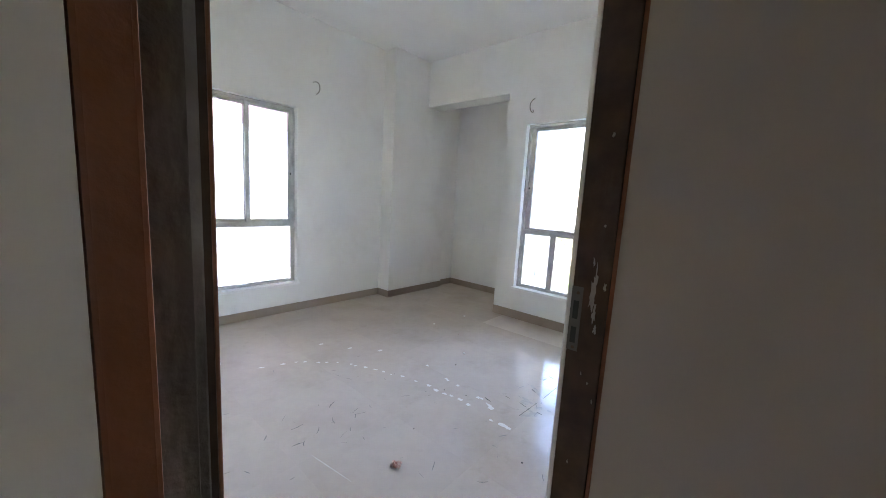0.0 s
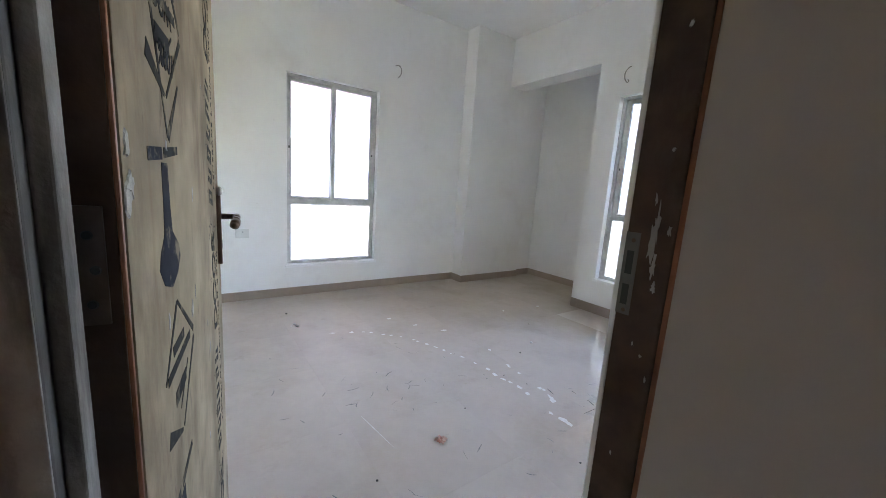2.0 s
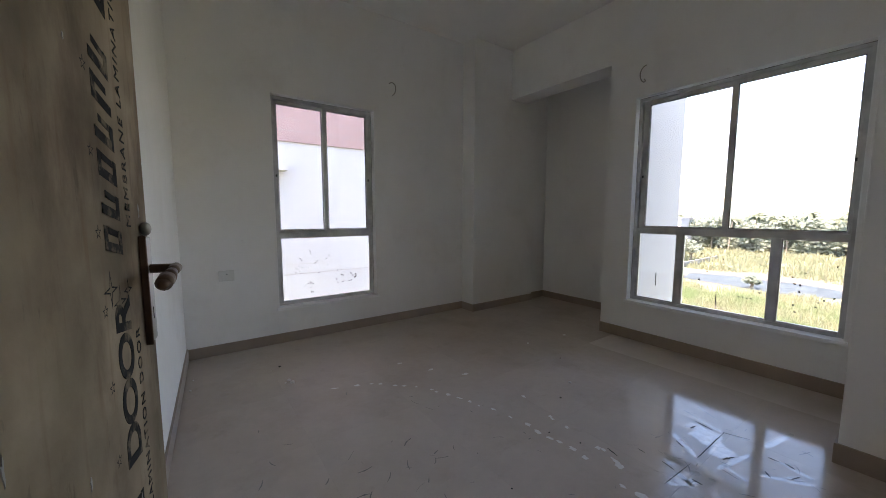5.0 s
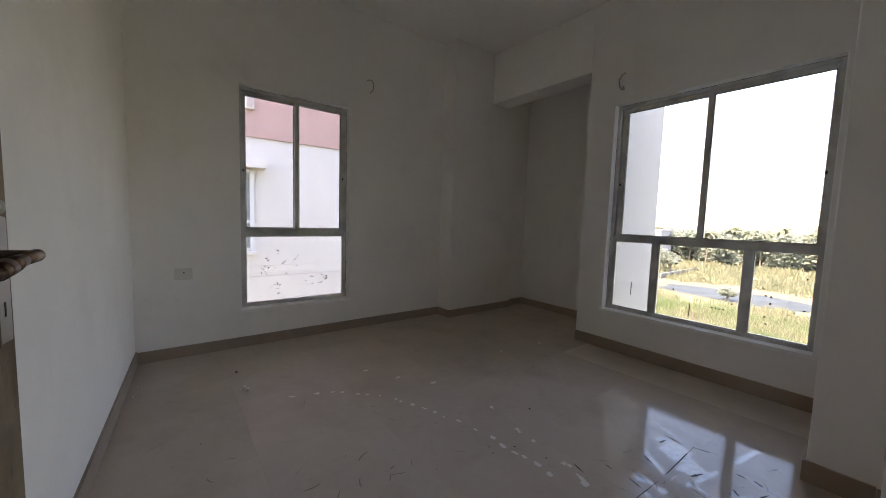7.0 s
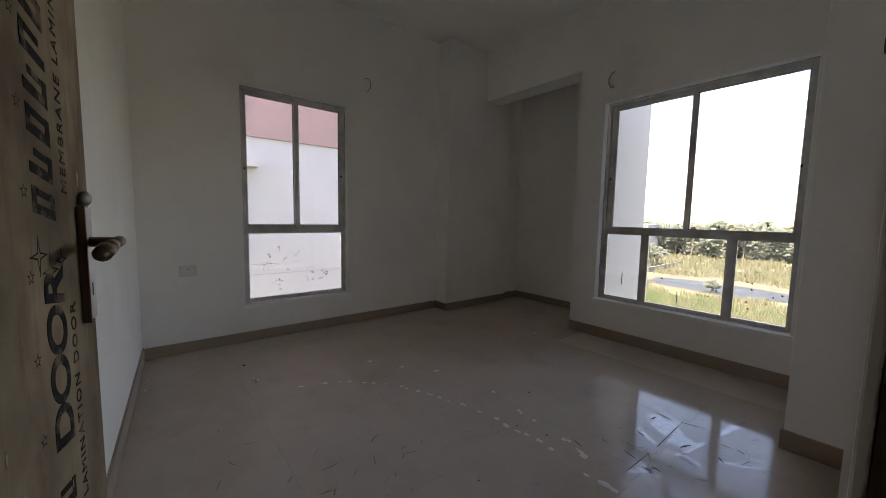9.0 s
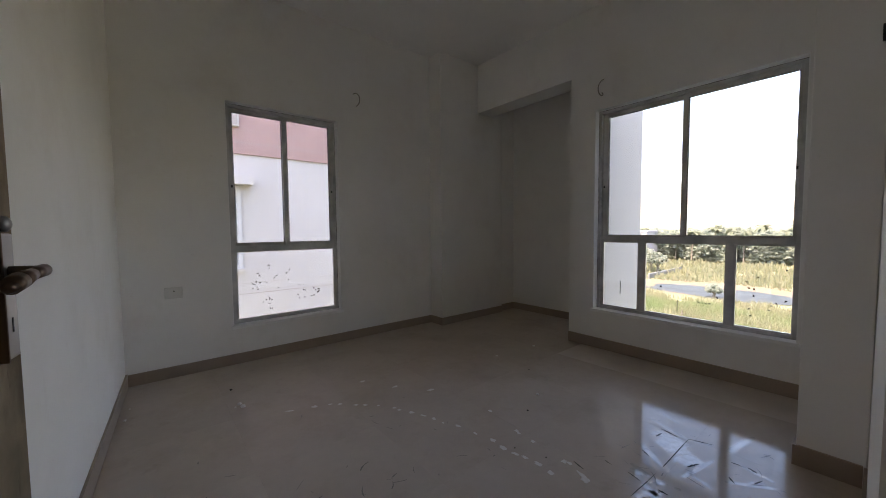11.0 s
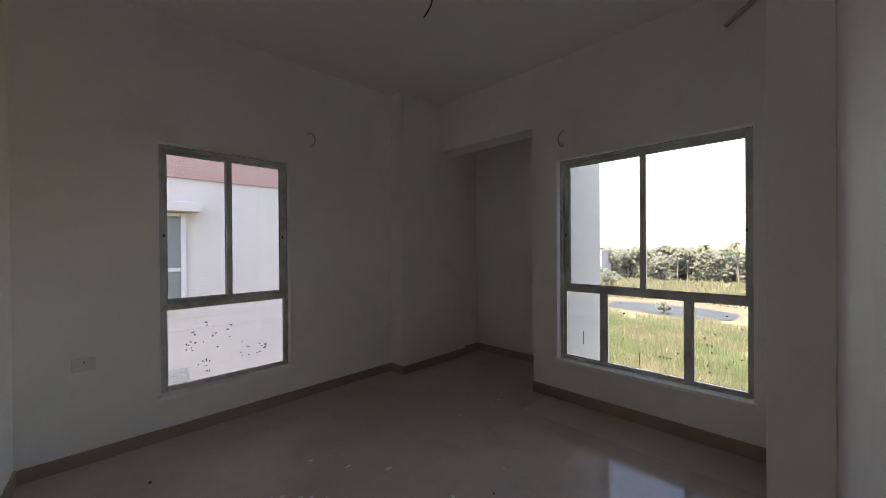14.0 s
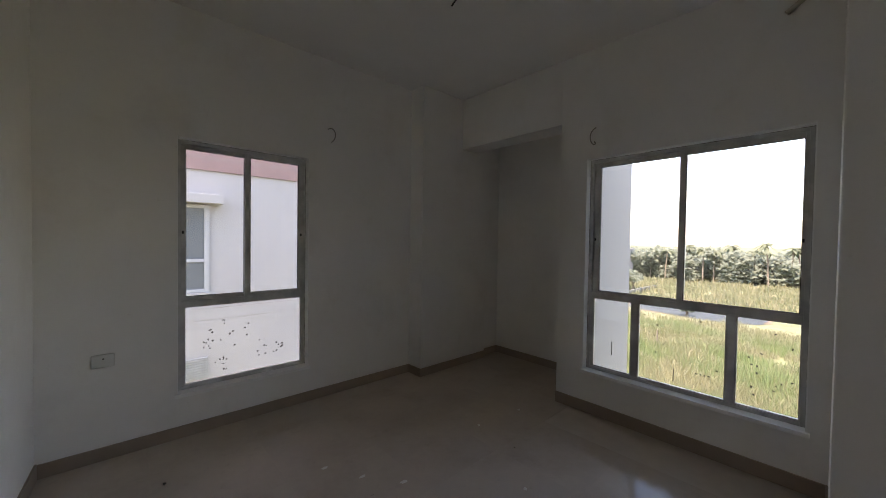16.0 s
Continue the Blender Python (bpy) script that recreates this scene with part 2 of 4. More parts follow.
setting("beam", (E, BEAM_X, NICHE_Y0 - 0.002, COL_Y + 0.001, BEAM_Z, H), WALL, "white painted beam over the alcove", "beam", 0.005)
bm = bmesh.new()
box(bm, -1.3, E + WT, -3.9, N + WT, H, H + 0.15)
box(bm, E + WT, NICHE_X, NICHE_Y0 - 0.001, N + WT, H, H + 0.15)
tagged(part("ceiling", bm, CEIL), "flat white painted plaster ceiling", "ceiling", kind="structure")

# the passage behind the door; an opening to the sky is added in its unseen far wall, sized to light it
wall_with_hole("wall_hall_south", "x", -1.1, 3.33, -3.9, -3.7, (0.2, 0.85, 0.9, 1.7), WALL, "unseen hall wall with an opening added to light the passage")
setting("wall_hall_west", (-1.3, -1.1, -3.9, S0, FZ, H), WALL, "plain painted hall wall", "wall")
# the passage's shade is carried by this wall's darker colour
setting("wall_hall_east", (3.157, 3.33, -3.7, 2.793, FZ, H), HALL, "plain brownish passage wall beside the door, darkened for its shade", "wall")

# floor slab and tiles
bm = bmesh.new()
box(bm, -1.3, E + WT, -3.9, N + WT, FZ - 0.15, FZ - 0.0012)
box(bm, E + WT, NICHE_X, NICHE_Y0 - 0.001, N + WT, FZ - 0.15, FZ - 0.0012)
floor = tagged(part("floor", bm, GROUT), "glossy beige vitrified tile floor, dusty and paint-marked", "floor", kind="structure")
TS, GAP = 0.6, 0.0004
bmt = bmesh.new()
box(bmt, -TS / 2 + GAP / 2, TS / 2 - GAP / 2, -TS / 2 + GAP / 2, TS / 2 - GAP / 2, -0.0011, 0.0)
tile_mesh = mesh_of("tile", bmt, TILE)
for i in range(-7, 9):
    for j in range(-13, 7):
        cx, cy = 2.75 + TS * i, 3.175 + TS * j
        if cx + TS / 2 < -1.1 or cx - TS / 2 > NICHE_X or cy + TS / 2 < -3.7 or cy - TS / 2 > NICHE_Y1 + 0.1:
            continue
        if (cx + TS / 2 > E + WT and cy - TS / 2 < NICHE_Y0 - 0.12 and cy + TS / 2 < NICHE_Y0) or (cx - TS / 2 > 3.3 and cy + TS / 2 < S0):
            continue
        t = new("tile", tile_mesh)
        t.location = (cx, cy, FZ)
        t.parent = floor


# skirting
def skirting(pts, label="beige tile skirting along the wall", high=SK):
    bm = bmesh.new()
    for (x0, y0), (x1, y1) in zip(pts, pts[1:]):
        d = Vector((x1 - x0, y1 - y0, 0)).normalized()
        n = Vector((-d.y, d.x, 0)) * 0.011
        q = [Vector((x0, y0, FZ)), Vector((x1, y1, FZ)), Vector((x1, y1, FZ)) + n, Vector((x0, y0, FZ)) + n]
        lo = [bm.verts.new(p) for p in q]
        hi = [bm.verts.new((p.x, p.y, high)) for p in q]
        bm.faces.new(lo), bm.faces.new(hi)
        for k in range(4):
            bm.faces.new((lo[k], lo[(k + 1) % 4], hi[(k + 1) % 4], hi[k]))
    return tagged(part("baseboard", bm, SKIRT), label, "skirting", kind="structure")


skirting([(COL_X0, N), (W_N, N)], high=0.05)
skirting([(W_N + 0.001, N - 0.011), (W_S, S1)])
skirting([(COL_X1, COL_Y), (COL_X0, COL_Y)], high=0.05)
skirting([(COL_X0, COL_Y - 0.011), (COL_X0, N - 0.011)], high=0.05)
skirting([(NICHE_X, NICHE_Y1), (COL_X1, NICHE_Y1)], high=0.05)
skirting([(NICHE_X, NICHE_Y0), (NICHE_X, NICHE_Y1 - 0.011)], high=0.05)
skirting([(E, PIER_Y), (E, NICHE_Y0)])
skirting([(PIER_X, PIER_Y), (E - 0.011, PIER_Y)])
skirting([(PIER_X, S1 + 0.012), (PIER_X, PIER_Y + 0.011)])
skirting([(DX1 + 0.06, S1), (PIER_X - 0.011, S1)])


# ---- windows ----
FRESH = mat("fresh_putty", (0.91, 0.91, 0.90), 0.7, var=0.03, scale=12, bump=0.2, bscale=30)
GAPDIRT = mat("dirty_joint", (0.30, 0.28, 0.26), 0.95, var=0.5, scale=25, bump=0.3, bscale=50, tint=(0.75, 0.73, 0.70), tscale=9)
def window(name, axis, a0, a1, z0, z1, wall, upper, lower, transom, split, mullions, label):
    """An aluminium sliding window over fixed panes, set back in the reveal of a wall whose inner face is at `wall`.
    upper: glass from, to, top; lower: glass from, to, bottom; transom: its two edges at the glass."""
    root = tagged(empty(name), label, "window", kind="structure")

    def bar(nm, p0, p1, d0, d1, q0, q1, material=ALU, parent=root, bevel=0.003):
        dims = (p0, p1, wall + d0, wall + d1, q0, q1) if axis == "x" else (wall + d0, wall + d1, p0, p1, q0, q1)
        return box_part(nm, dims, material, parent, "", bevel)

    D, F = 0.066, 0.026                           # setback of the frame, width of its face
    i0, i1, j0, j1 = a0 + 0.006, a1 - 0.006, z0 + 0.012, z1 - 0.006
    # fresh plaster lining the reveal, with its ragged joint to the metal
    for p0, p1, q0, q1 in ((a0, i0, z0, z1), (i1, a1, z0, z1), (i0, i1, j1, z1)):
        bar("plaster_margin", p0, p1, -0.002, WT - 0.004, q0, q1, FRESH, bevel=0.0015)
    bar("plaster_sill", a0 - 0.014, a1 + 0.014, -0.024, D + 0.003, z0 - 0.014, j0 + 0.001, FRESH)
    for p0, p1, q0, q1 in ((i0 - 0.0005, i0 + 0.0035, j0 + 0.002, j1), (i1 - 0.0035, i1 + 0.0005, j0 + 0.002, j1), (i0 + 0.004, i1 - 0.004, j1 - 0.0035, j1 + 0.0005)):
        bar("sealant_gap", p0, p1, D - 0.0035, D + 0.001, q0, q1, GAPDIRT, bevel=0)
    bar("frame_jamb", i0, i0 + F, D, D + 0.06, j0, j1)
    bar("frame_jamb", i1 - F, i1, D, D + 0.06, j0, j1)
    bar("frame_head", i0 + F, i1 - F, D, D + 0.06, j1 - F, j1)
    bar("frame_sill", i0 + F, i1 - F, D, D + 0.03, j0, j0 + F)
    t0, t1 = transom
    tm = t0 + 0.05                                # the sash track begins here
    bar("transom", i0 + F, i1 - F, D + 0.002, D + 0.058, t0 + 0.01, tm)
    # two sliding sashes, one behind the other
    x0, x1 = i0 + F, i1 - F
    u0, u1, top = upper
    for k, (p0, p1, g0, g1) in enumerate(((x0, split + 0.02, u0, split - 0.018), (split - 0.02, x1, split + 0.018, u1))):
        d = D + 0.006 + 0.026 * (1 - k if axis == "x" else k)
        bar("sash_stile", p0, g0, d, d + 0.022, tm, j1 - F)
        bar("sash_stile", g1, p1, d, d + 0.022, tm, j1 - F)
        bar("sash_rail", g0, g1, d, d + 0.022, tm, t1)
        bar("sash_rail", g0, g1, d, d + 0.022, top, j1 - F)
        bar("pane", g0 - 0.004, g1 + 0.004, d + 0.009, d + 0.013, t1 - 0.004, top + 0.004, GLASS, bevel=0).visible_shadow = False
        for c0, c1, e0, e1 in ((g0, g0 + 0.004, t1, top), (g1 - 0.004, g1, t1, top), (g0 + 0.004, g1 - 0.004, t1, t1 + 0.004), (g0 + 0.004, g1 - 0.004, top - 0.004, top)):
            bar("gasket", c0, c1, d + 0.004, d + 0.018, e0, e1, RUBBER, bevel=0)
        q = (p0 + 0.007) if k == 0 else (p1 - 0.02)
        bar("latch", q, q + 0.013, d - 0.005, d + 0.0005, 1.43, 1.452, RUBBER, bevel=0.002)
    # fixed panes below, held by beads
    l0, l1, bottom = lower
    edges = [l0, *mullions, l1]
    for m_ in mullions:
        bar("mullion", m_ - 0.022, m_ + 0.022, D + 0.003, D + 0.058, j0 + F, t0 + 0.01)
    for k in range(len(edges) - 1):
        p0 = edges[k] + (0.032 if k else 0)
        p1 = edges[k + 1] - (0.032 if k + 1 < len(edges) - 1 else 0)
        o0 = x0 if k == 0 else p0 - 0.0099
        o1 = x1 if k + 2 == len(edges) else p1 + 0.0099
        for c0, c1, e0, e1 in ((o0, p0, j0 + F, t0 + 0.01), (p1, o1, j0 + F, t0 + 0.01), (p0, p1, j0 + F, bottom), (p0, p1, t0, t0 + 0.01)):
            bar("glazing_bead", c0, c1, D + 0.006, D + 0.026, e0, e1, bevel=0.002)
        bar("pane", p0 - 0.004, p1 + 0.004, D + 0.016, D + 0.021, bottom - 0.004, t0 + 0.004, GLASS, bevel=0).visible_shadow = False
    return root


window("window_1", "x", *W1, N, (3.284, 4.097, 2.056), (3.28, 4.117, 0.318), (0.885, 0.962), 3.692, [], "grey aluminium sliding window over a fixed dusty pane")
window("window_2", "y", *W2, E, (3.262, 4.492, 2.057), (3.254, 4.51, 0.362), (0.935, 1.0), 3.886, [3.582, 4.184], "wide grey aluminium sliding window over three fixed panes")


# ---- door frame and door ----
STEEL = mat("satin_steel", (0.42, 0.40, 0.38), 0.35, 0.9, var=0.06, scale=30, bump=0.03)
DULL = mat("dull_steel", (0.17, 0.16, 0.15), 0.45, 0.5, var=0.1, scale=40, bump=0.05)
BRASS = mat("dark_bronze", (0.16, 0.11, 0.08), 0.35, 0.8, var=0.1, scale=30, bump=0.05)
INK = mat("stencil_ink", (0.035, 0.035, 0.035), 0.9, spec=0.1, var=0.3, scale=30, bump=0)
BLUEINK = mat("blue_ink", (0.028, 0.031, 0.042), 0.9, spec=0.1, var=0.25, scale=25, bump=0)
for ink in (INK, BLUEINK):
    add_stains(ink, (0.36, 0.29, 0.20), 22.0, 0.53, 0.64, 0.55)
PUTTY = mat("plaster_smear", (0.41, 0.39, 0.365), 0.9, var=0.1, scale=30, bump=0.5, bscale=60)

frame_ob = tagged(empty("door_frame"), "brown wooden door frame, scraped and smeared with plaster", "door frame", kind="structure")
box_part("jamb", (2.3125, 2.337, 2.801, 2.904, FZ, DZ), ORANGE, frame_ob, "orange-brown varnished hinge jamb", 0.003)
# one stop in two tones: dark for the shaded side, a paler lit front
box_part("stop", (2.3372, 2.3745, 2.886, 2.94, FZ, DZ), PRIMER, frame_ob, "dirty grey primed stop strip, darkened as its shaded side", 0.003)
box_part("stop_lit_face", (2.3372, 2.3742, 2.882, 2.8857, FZ, DZ), LIP, frame_ob, "cement-smeared grey face of the stop, paler as its lit side", 0.001)
box_part("stop_lip", (2.3747, 2.388, 2.905, 2.942, FZ, DZ), LIP, frame_ob, "stop edge smeared with pale cement", 0.002)
box_part("jamb", (DX1, DX1 + 0.049, 2.803, 2.886, FZ, DZ), FRAME, frame_ob, "dark brown lock jamb with plaster smears", 0.004)
box_part("plaster_edge", (DX1 + 0.003, DX1 + 0.049, 2.8865, 2.899, FZ, DZ), WALL, frame_ob, "rough plaster edge beside the jamb", 0.003)
box_part("face_edge", (DX1 + 0.005, DX1 + 0.045, 2.7932, 2.8025, FZ, DZ), ORANGE, frame_ob, "orange varnished frame edge", 0.002)
box_part("head", (2.3125, DX1 + 0.049, 2.803, 2.904, DZ + 0.001, DZ + 0.05), FRAME, frame_ob, "", 0.004)


def blob(bm, cx, cy, rx, ry, z, seed, n=14, thick=0.0008, jag=0.35):
    """A flat irregular patch in the xy plane of bm, resting on z."""
    rnd = random.Random(seed)
    pts = []
    for k in range(n):
        a = 2 * math.pi * k / n
        r = 1 + rnd.uniform(-jag, jag)
        pts.append((cx + rx * r * math.cos(a), cy + ry * r * math.sin(a)))
    lo = [bm.verts.new((x, y, z)) for x, y in pts]
    hi = [bm.verts.new((cx + (x - cx) * 0.85, cy + (y - cy) * 0.85, z + thick)) for x, y in pts]
    bm.faces.new(hi)
    bm.faces.new(lo[::-1])
    for k in range(n):
        bm.faces.new((lo[k], lo[(k + 1) % n], hi[(k + 1) % n], hi[k]))


def on_plane(bm, m):
    bmesh.ops.transform(bm, matrix=m, verts=bm.verts)


# strike plate with two keeps and two screws, at the edge of the lock jamb
JAMB_PLANE = Matrix(((0, 0, -1, DX1), (1, 0, 0, 0), (0, 1, 0, 0), (0, 0, 0, 1)))     # (y, z, out) on the lock jamb
strike = box_part("strike_plate", (DX1 - 0.0018, DX1 - 0.0002, 2.859, 2.8858, 0.915, 1.075), DULL, frame_ob, "dull steel strike plate", 0.0006)
for z0, z1 in ((0.935, 0.975), (0.995, 1.04)):
    box_part("keep", (DX1 - 0.0024, DX1 - 0.0017, 2.866, 2.879, z0, z1), RUBBER, strike)
for z in (0.924, 1.06):
    bm = bmesh.new()
    bmesh.ops.create_cone(bm, cap_ends=True, segments=10, radius1=0.004, radius2=0.003, depth=0.002)
    on_plane(bm, Matrix.Translation((DX1 - 0.002, 2.870, z)) @ pose(0, 0, 0, 0, 90, 0))
    part("screw", bm, BRASS, strike)
for k, (y, z, ry, rz) in enumerate(((2.822, 1.085, 0.004, 0.035), (2.827, 1.05, 0.006, 0.032), (2.818, 1.01, 0.005, 0.022), (2.812, 0.975, 0.004, 0.010),
                                    (2.83, 1.135, 0.002, 0.012), (2.815, 1.22, 0.003, 0.004), (2.80, 1.08, 0.003, 0.008), (2.832, 0.86, 0.002, 0.004),
                                    (2.815, 0.84, 0.0025, 0.003), (2.80, 0.8, 0.002, 0.006), (2.84, 0.62, 0.002, 0.004), (2.82, 1.42, 0.003, 0.005))):
    bm = bmesh.new()
    blob(bm, y + 0.012, z + 0.005, ry, rz, 0.0002, 40 + k, 18, 0.0012, 0.5)
    on_plane(bm, JAMB_PLANE)
    part("plaster_smear", bm, PUTTY, frame_ob, "grey plaster smear")

LEAF_ANGLE = 7.9
LEAF_W, LEAF_T, LEAF_H = 0.872, 0.035, 2.03


def door_skin():
    m = mat("ply_door_skin", (0.365, 0.29, 0.205), 0.85, spec=0.12, var=0.25, scale=9, bump=0.1, bscale=40, tint=(0.22, 0.18, 0.125), tscale=2.6)
    nt = m.node_tree
    b = nt.nodes["Principled BSDF"]
    N, L = nt.nodes.new, nt.links.new
    tc, mp, st, mr, mix = (N(k) for k in ("ShaderNodeTexCoord", "ShaderNodeMapping", "ShaderNodeTexNoise", "ShaderNodeMapRange", "ShaderNodeMix"))
    mp.inputs["Scale"].default_value = (1, 22, 2.2)
    L(tc.outputs["Object"], mp.inputs[0])
    L(mp.outputs[0], st.inputs["Vector"])
    st.inputs["Scale"].default_value, st.inputs["Detail"].default_value = 2.0, 7
    mr.inputs[1].default_value, mr.inputs[2].default_value = 0.56, 0.72
    mr.inputs[4].default_value = 0.6
    L(st.outputs[0], mr.inputs[0])
    mix.data_type = "RGBA"
    mix.inputs["B"].default_value = (0.25, 0.17, 0.11, 1)
    L(b.inputs["Base Color"].links[0].from_socket, mix.inputs["A"])
    L(mr.outputs[0], mix.inputs["Factor"])
    L(mix.outputs["Result"], b.inputs["Base Color"])
    return m


DOOR = door_skin()
add_stains(DOOR, (0.12, 0.08, 0.06), 5.0, 0.48, 0.66, 0.75, (1, 1, 0.45))
add_stains(DOOR, (0.30, 0.26, 0.17), 3.0, 0.50, 0.64, 0.35)
add_stains(LIP, (0.05, 0.045, 0.04), 11.0, 0.50, 0.62, 0.7, (1, 1, 0.22))
add_stains(DOOR, (0.12, 0.09, 0.07), 26.0, 0.62, 0.70, 0.6, (1, 1, 0.25))
add_stains(FRAME, (0.15, 0.14, 0.135), 8.0, 0.55, 0.75, 0.6, (1, 1, 0.3))
add_stains(PRIMER, (0.30, 0.28, 0.27), 9.0, 0.60, 0.72, 0.5, (1, 1, 0.25))
# local frame of the door: +y along the leaf from the hinge, +x out of the printed face, z up
door = tagged(empty("door", pose(2.415, 2.965, 0.0, 0, 0, -LEAF_ANGLE)), "open plywood flush door with black stencilled print", "door")
leaf = box_part("leaf", (-LEAF_T, 0, 0.012, LEAF_W, FZ + 0.008, LEAF_H), DOOR, door, "pale stained plywood skin", 0.0015)
box_part("hinge_lipping", (-LEAF_T, -0.0042, 0, 0.0118, FZ + 0.008, LEAF_H), FRAME, door, "dark timber edge lipping", 0.001)
box_part("face_lipping", (-0.004, 0.0, 0, 0.006, FZ + 0.008, LEAF_H), ORANGE, door, "orange-brown edge strip", 0.0015)
HINGE = mat("brown_steel", (0.10, 0.075, 0.06), 0.5, 0.35, var=0.2, scale=40, bump=0.1)
for hz in (0.28, 0.985, 1.62):
    hinge = box_part("hinge", (-0.0345, -0.0125, -0.004, -0.0002, hz, hz + 0.11), HINGE, door, "dark butt hinge", 0.0008)
    for k in range(3):
        bm = bmesh.new()
        bmesh.ops.create_cone(bm, cap_ends=True, segments=10, radius1=0.0045, radius2=0.0035, depth=0.002)
        on_plane(bm, Matrix.Translation((-0.024 + 0.004 * (k % 2), -0.0048, hz + 0.02 + 0.032 * k)) @ pose(0, 0, 0, 90, 0, 0))
        part("screw", bm, RUBBER, hinge)
    bm = bmesh.new()
    bmesh.ops.create_cone(bm, cap_ends=True, segments=12, radius1=0.006, radius2=0.006, depth=0.11)
    on_plane(bm, Matrix.Translation((-0.041, -0.006, hz + 0.055)))
    part("knuckle", bm, BRASS, hinge, smooth=True)


def poly_print(name, pts, material, ds=-0.055, dz=-0.045, thick=0.0006):
    """A printed shape on the leaf from (along, up) corners."""
    bm = bmesh.new()
    lo = [bm.verts.new((0.0001, s + ds, z + dz)) for s, z in pts]
    hi = [bm.verts.new((thick, s + ds, z + dz)) for s, z in pts]
    bm.faces.new(hi), bm.faces.new(lo)
    n = len(pts)
    for k in range(n):
        bm.faces.new((lo[k], lo[(k + 1) % n], hi[(k + 1) % n], hi[k]))
    return part(name, bm, material, leaf)


def stroke(name, a, b, w0, w1, material=INK):
    d = Vector((b[0] - a[0], b[1] - a[1])).normalized()
    n = Vector((-d.y, d.x))
    A, B = Vector(a), Vector(b)
    return poly_print(name, [A + n * w0, B + n * w1, B - n * w1, A - n * w0], material, 0.0, -0.04)


def lettering(name, text, size, m, material, parent, shear=0.0, spacing=1.0, bold=0.0):
    cu = bpy.data.curves.new(name, "FONT")
    cu.body, cu.size, cu.extrude, cu.shear, cu.space_character, cu.offset = text, size, 0.0003, shear, spacing, bold
    tmp = new(name + "_tmp", cu)
    bpy.context.view_layer.update()
    me = bpy.data.meshes.new_from_object(tmp.evaluated_get(bpy.context.evaluated_depsgraph_get()))
    bpy.data.objects.remove(tmp)
    xs = [v.co.x for v in me.vertices]
    me.transform(m)
    me.materials.clear()
    me.materials.append(material)
    ob = new(name, me)
    ob.parent = parent
    return ob, (max(xs) - min(xs))


UPWARD = lambda s, z: Matrix(((0, 0, 1, 0.0005), (0, -1, 0, s), (1, 0, 0, z), (0, 0, 0, 1)))
INVERTED = lambda s, z: Matrix(((0, 0, 1, 0.0005), (-1, 0, 0, s), (0, -1, 0, z), (0, 0, 0, 1)))


def star(s, z, r, inner, points=4, ring=True):
    """A star outline: four-pointed or five-pointed."""
    bm = bmesh.new()
    n = points * 2
    out = [(s + (r if k % 2 == 0 else inner) * math.sin(2 * math.pi * k / n), z + (r if k % 2 == 0 else inner) * math.cos(2 * math.pi * k / n)) for k in range(n)]
    q = 0.62
    inn = [(s + (a - s) * q, z + (b - z) * q) for a, b in out]
    vo = [bm.verts.new((0.0006, a - 0.05, b - 0.045)) for a, b in out]
    vi = [bm.verts.new((0.0006, a - 0.05, b - 0.045)) for a, b in inn]
    for k in range(n):
        bm.faces.new((vo[k], vo[(k + 1) % n], vi[(k + 1) % n], vi[k]))
    bmesh.ops.solidify(bm, geom=bm.faces, thickness=0.0004)
    return part("printed_star", bm, INK, leaf)


for base in (-0.70, 0.0, 0.70):
    for k in range(6):                                     # brand name: plain slanted blocks
        z0 = base + 1.09 + 0.053 * k
        if not 0.02 < z0 < LEAF_H - 0.05:
            continue
        sl = 0.014
        poly_print("print_block", [(0.772, z0), (0.772, z0 + 0.014), (0.70, z0 + 0.014 + sl), (0.70, z0 + sl)], INK)
        if k % 2 == 0:
            poly_print("print_block", [(0.713, z0 + 0.014 + sl * 0.8), (0.713, z0 + 0.036 + sl * 0.8), (0.70, z0 + 0.036 + sl), (0.70, z0 + 0.014 + sl)], INK)
        if k != 4:
            poly_print("print_block", [(0.772, z0 + 0.014), (0.772, z0 + 0.036), (0.758, z0 + 0.036 + sl * 0.2), (0.758, z0 + 0.014 + sl * 0.2)], INK)
        poly_print("print_block", [(0.755, z0 + 0.028), (0.755, z0 + 0.038), (0.715, z0 + 0.038 + sl * 0.6), (0.715, z0 + 0.028 + sl * 0.6)], INK)
    if 0.02 < base + 0.755 < 1.75:
        lettering("print_word", "DOOR", 0.095, UPWARD(0.725, base + 0.70), INK, leaf, 0.18, 0.92, 0.0025)
    for zz in (1.02, 1.045):
        if 0.05 < base + zz < LEAF_H - 0.05:
            star(0.735 if zz < 1.03 else 0.70, base + zz, 0.03, 0.007)
    if 0.05 < base + 1.03 < LEAF_H - 0.05:
        star(0.775, base + 1.032, 0.022, 0.006)
    for k in range(6):
        if 0.05 < base + 0.80 + 0.11 * k < LEAF_H - 0.04:
            star(0.672, base + 0.80 + 0.11 * k, 0.011, 0.0045, 5)
for base in (-0.70, 0.0):
    lettering("print_word", "MEMBRANE LAMINATION DOOR", 0.03, UPWARD(0.768, base + 1.085), INK, leaf, 0.1, 1.24)
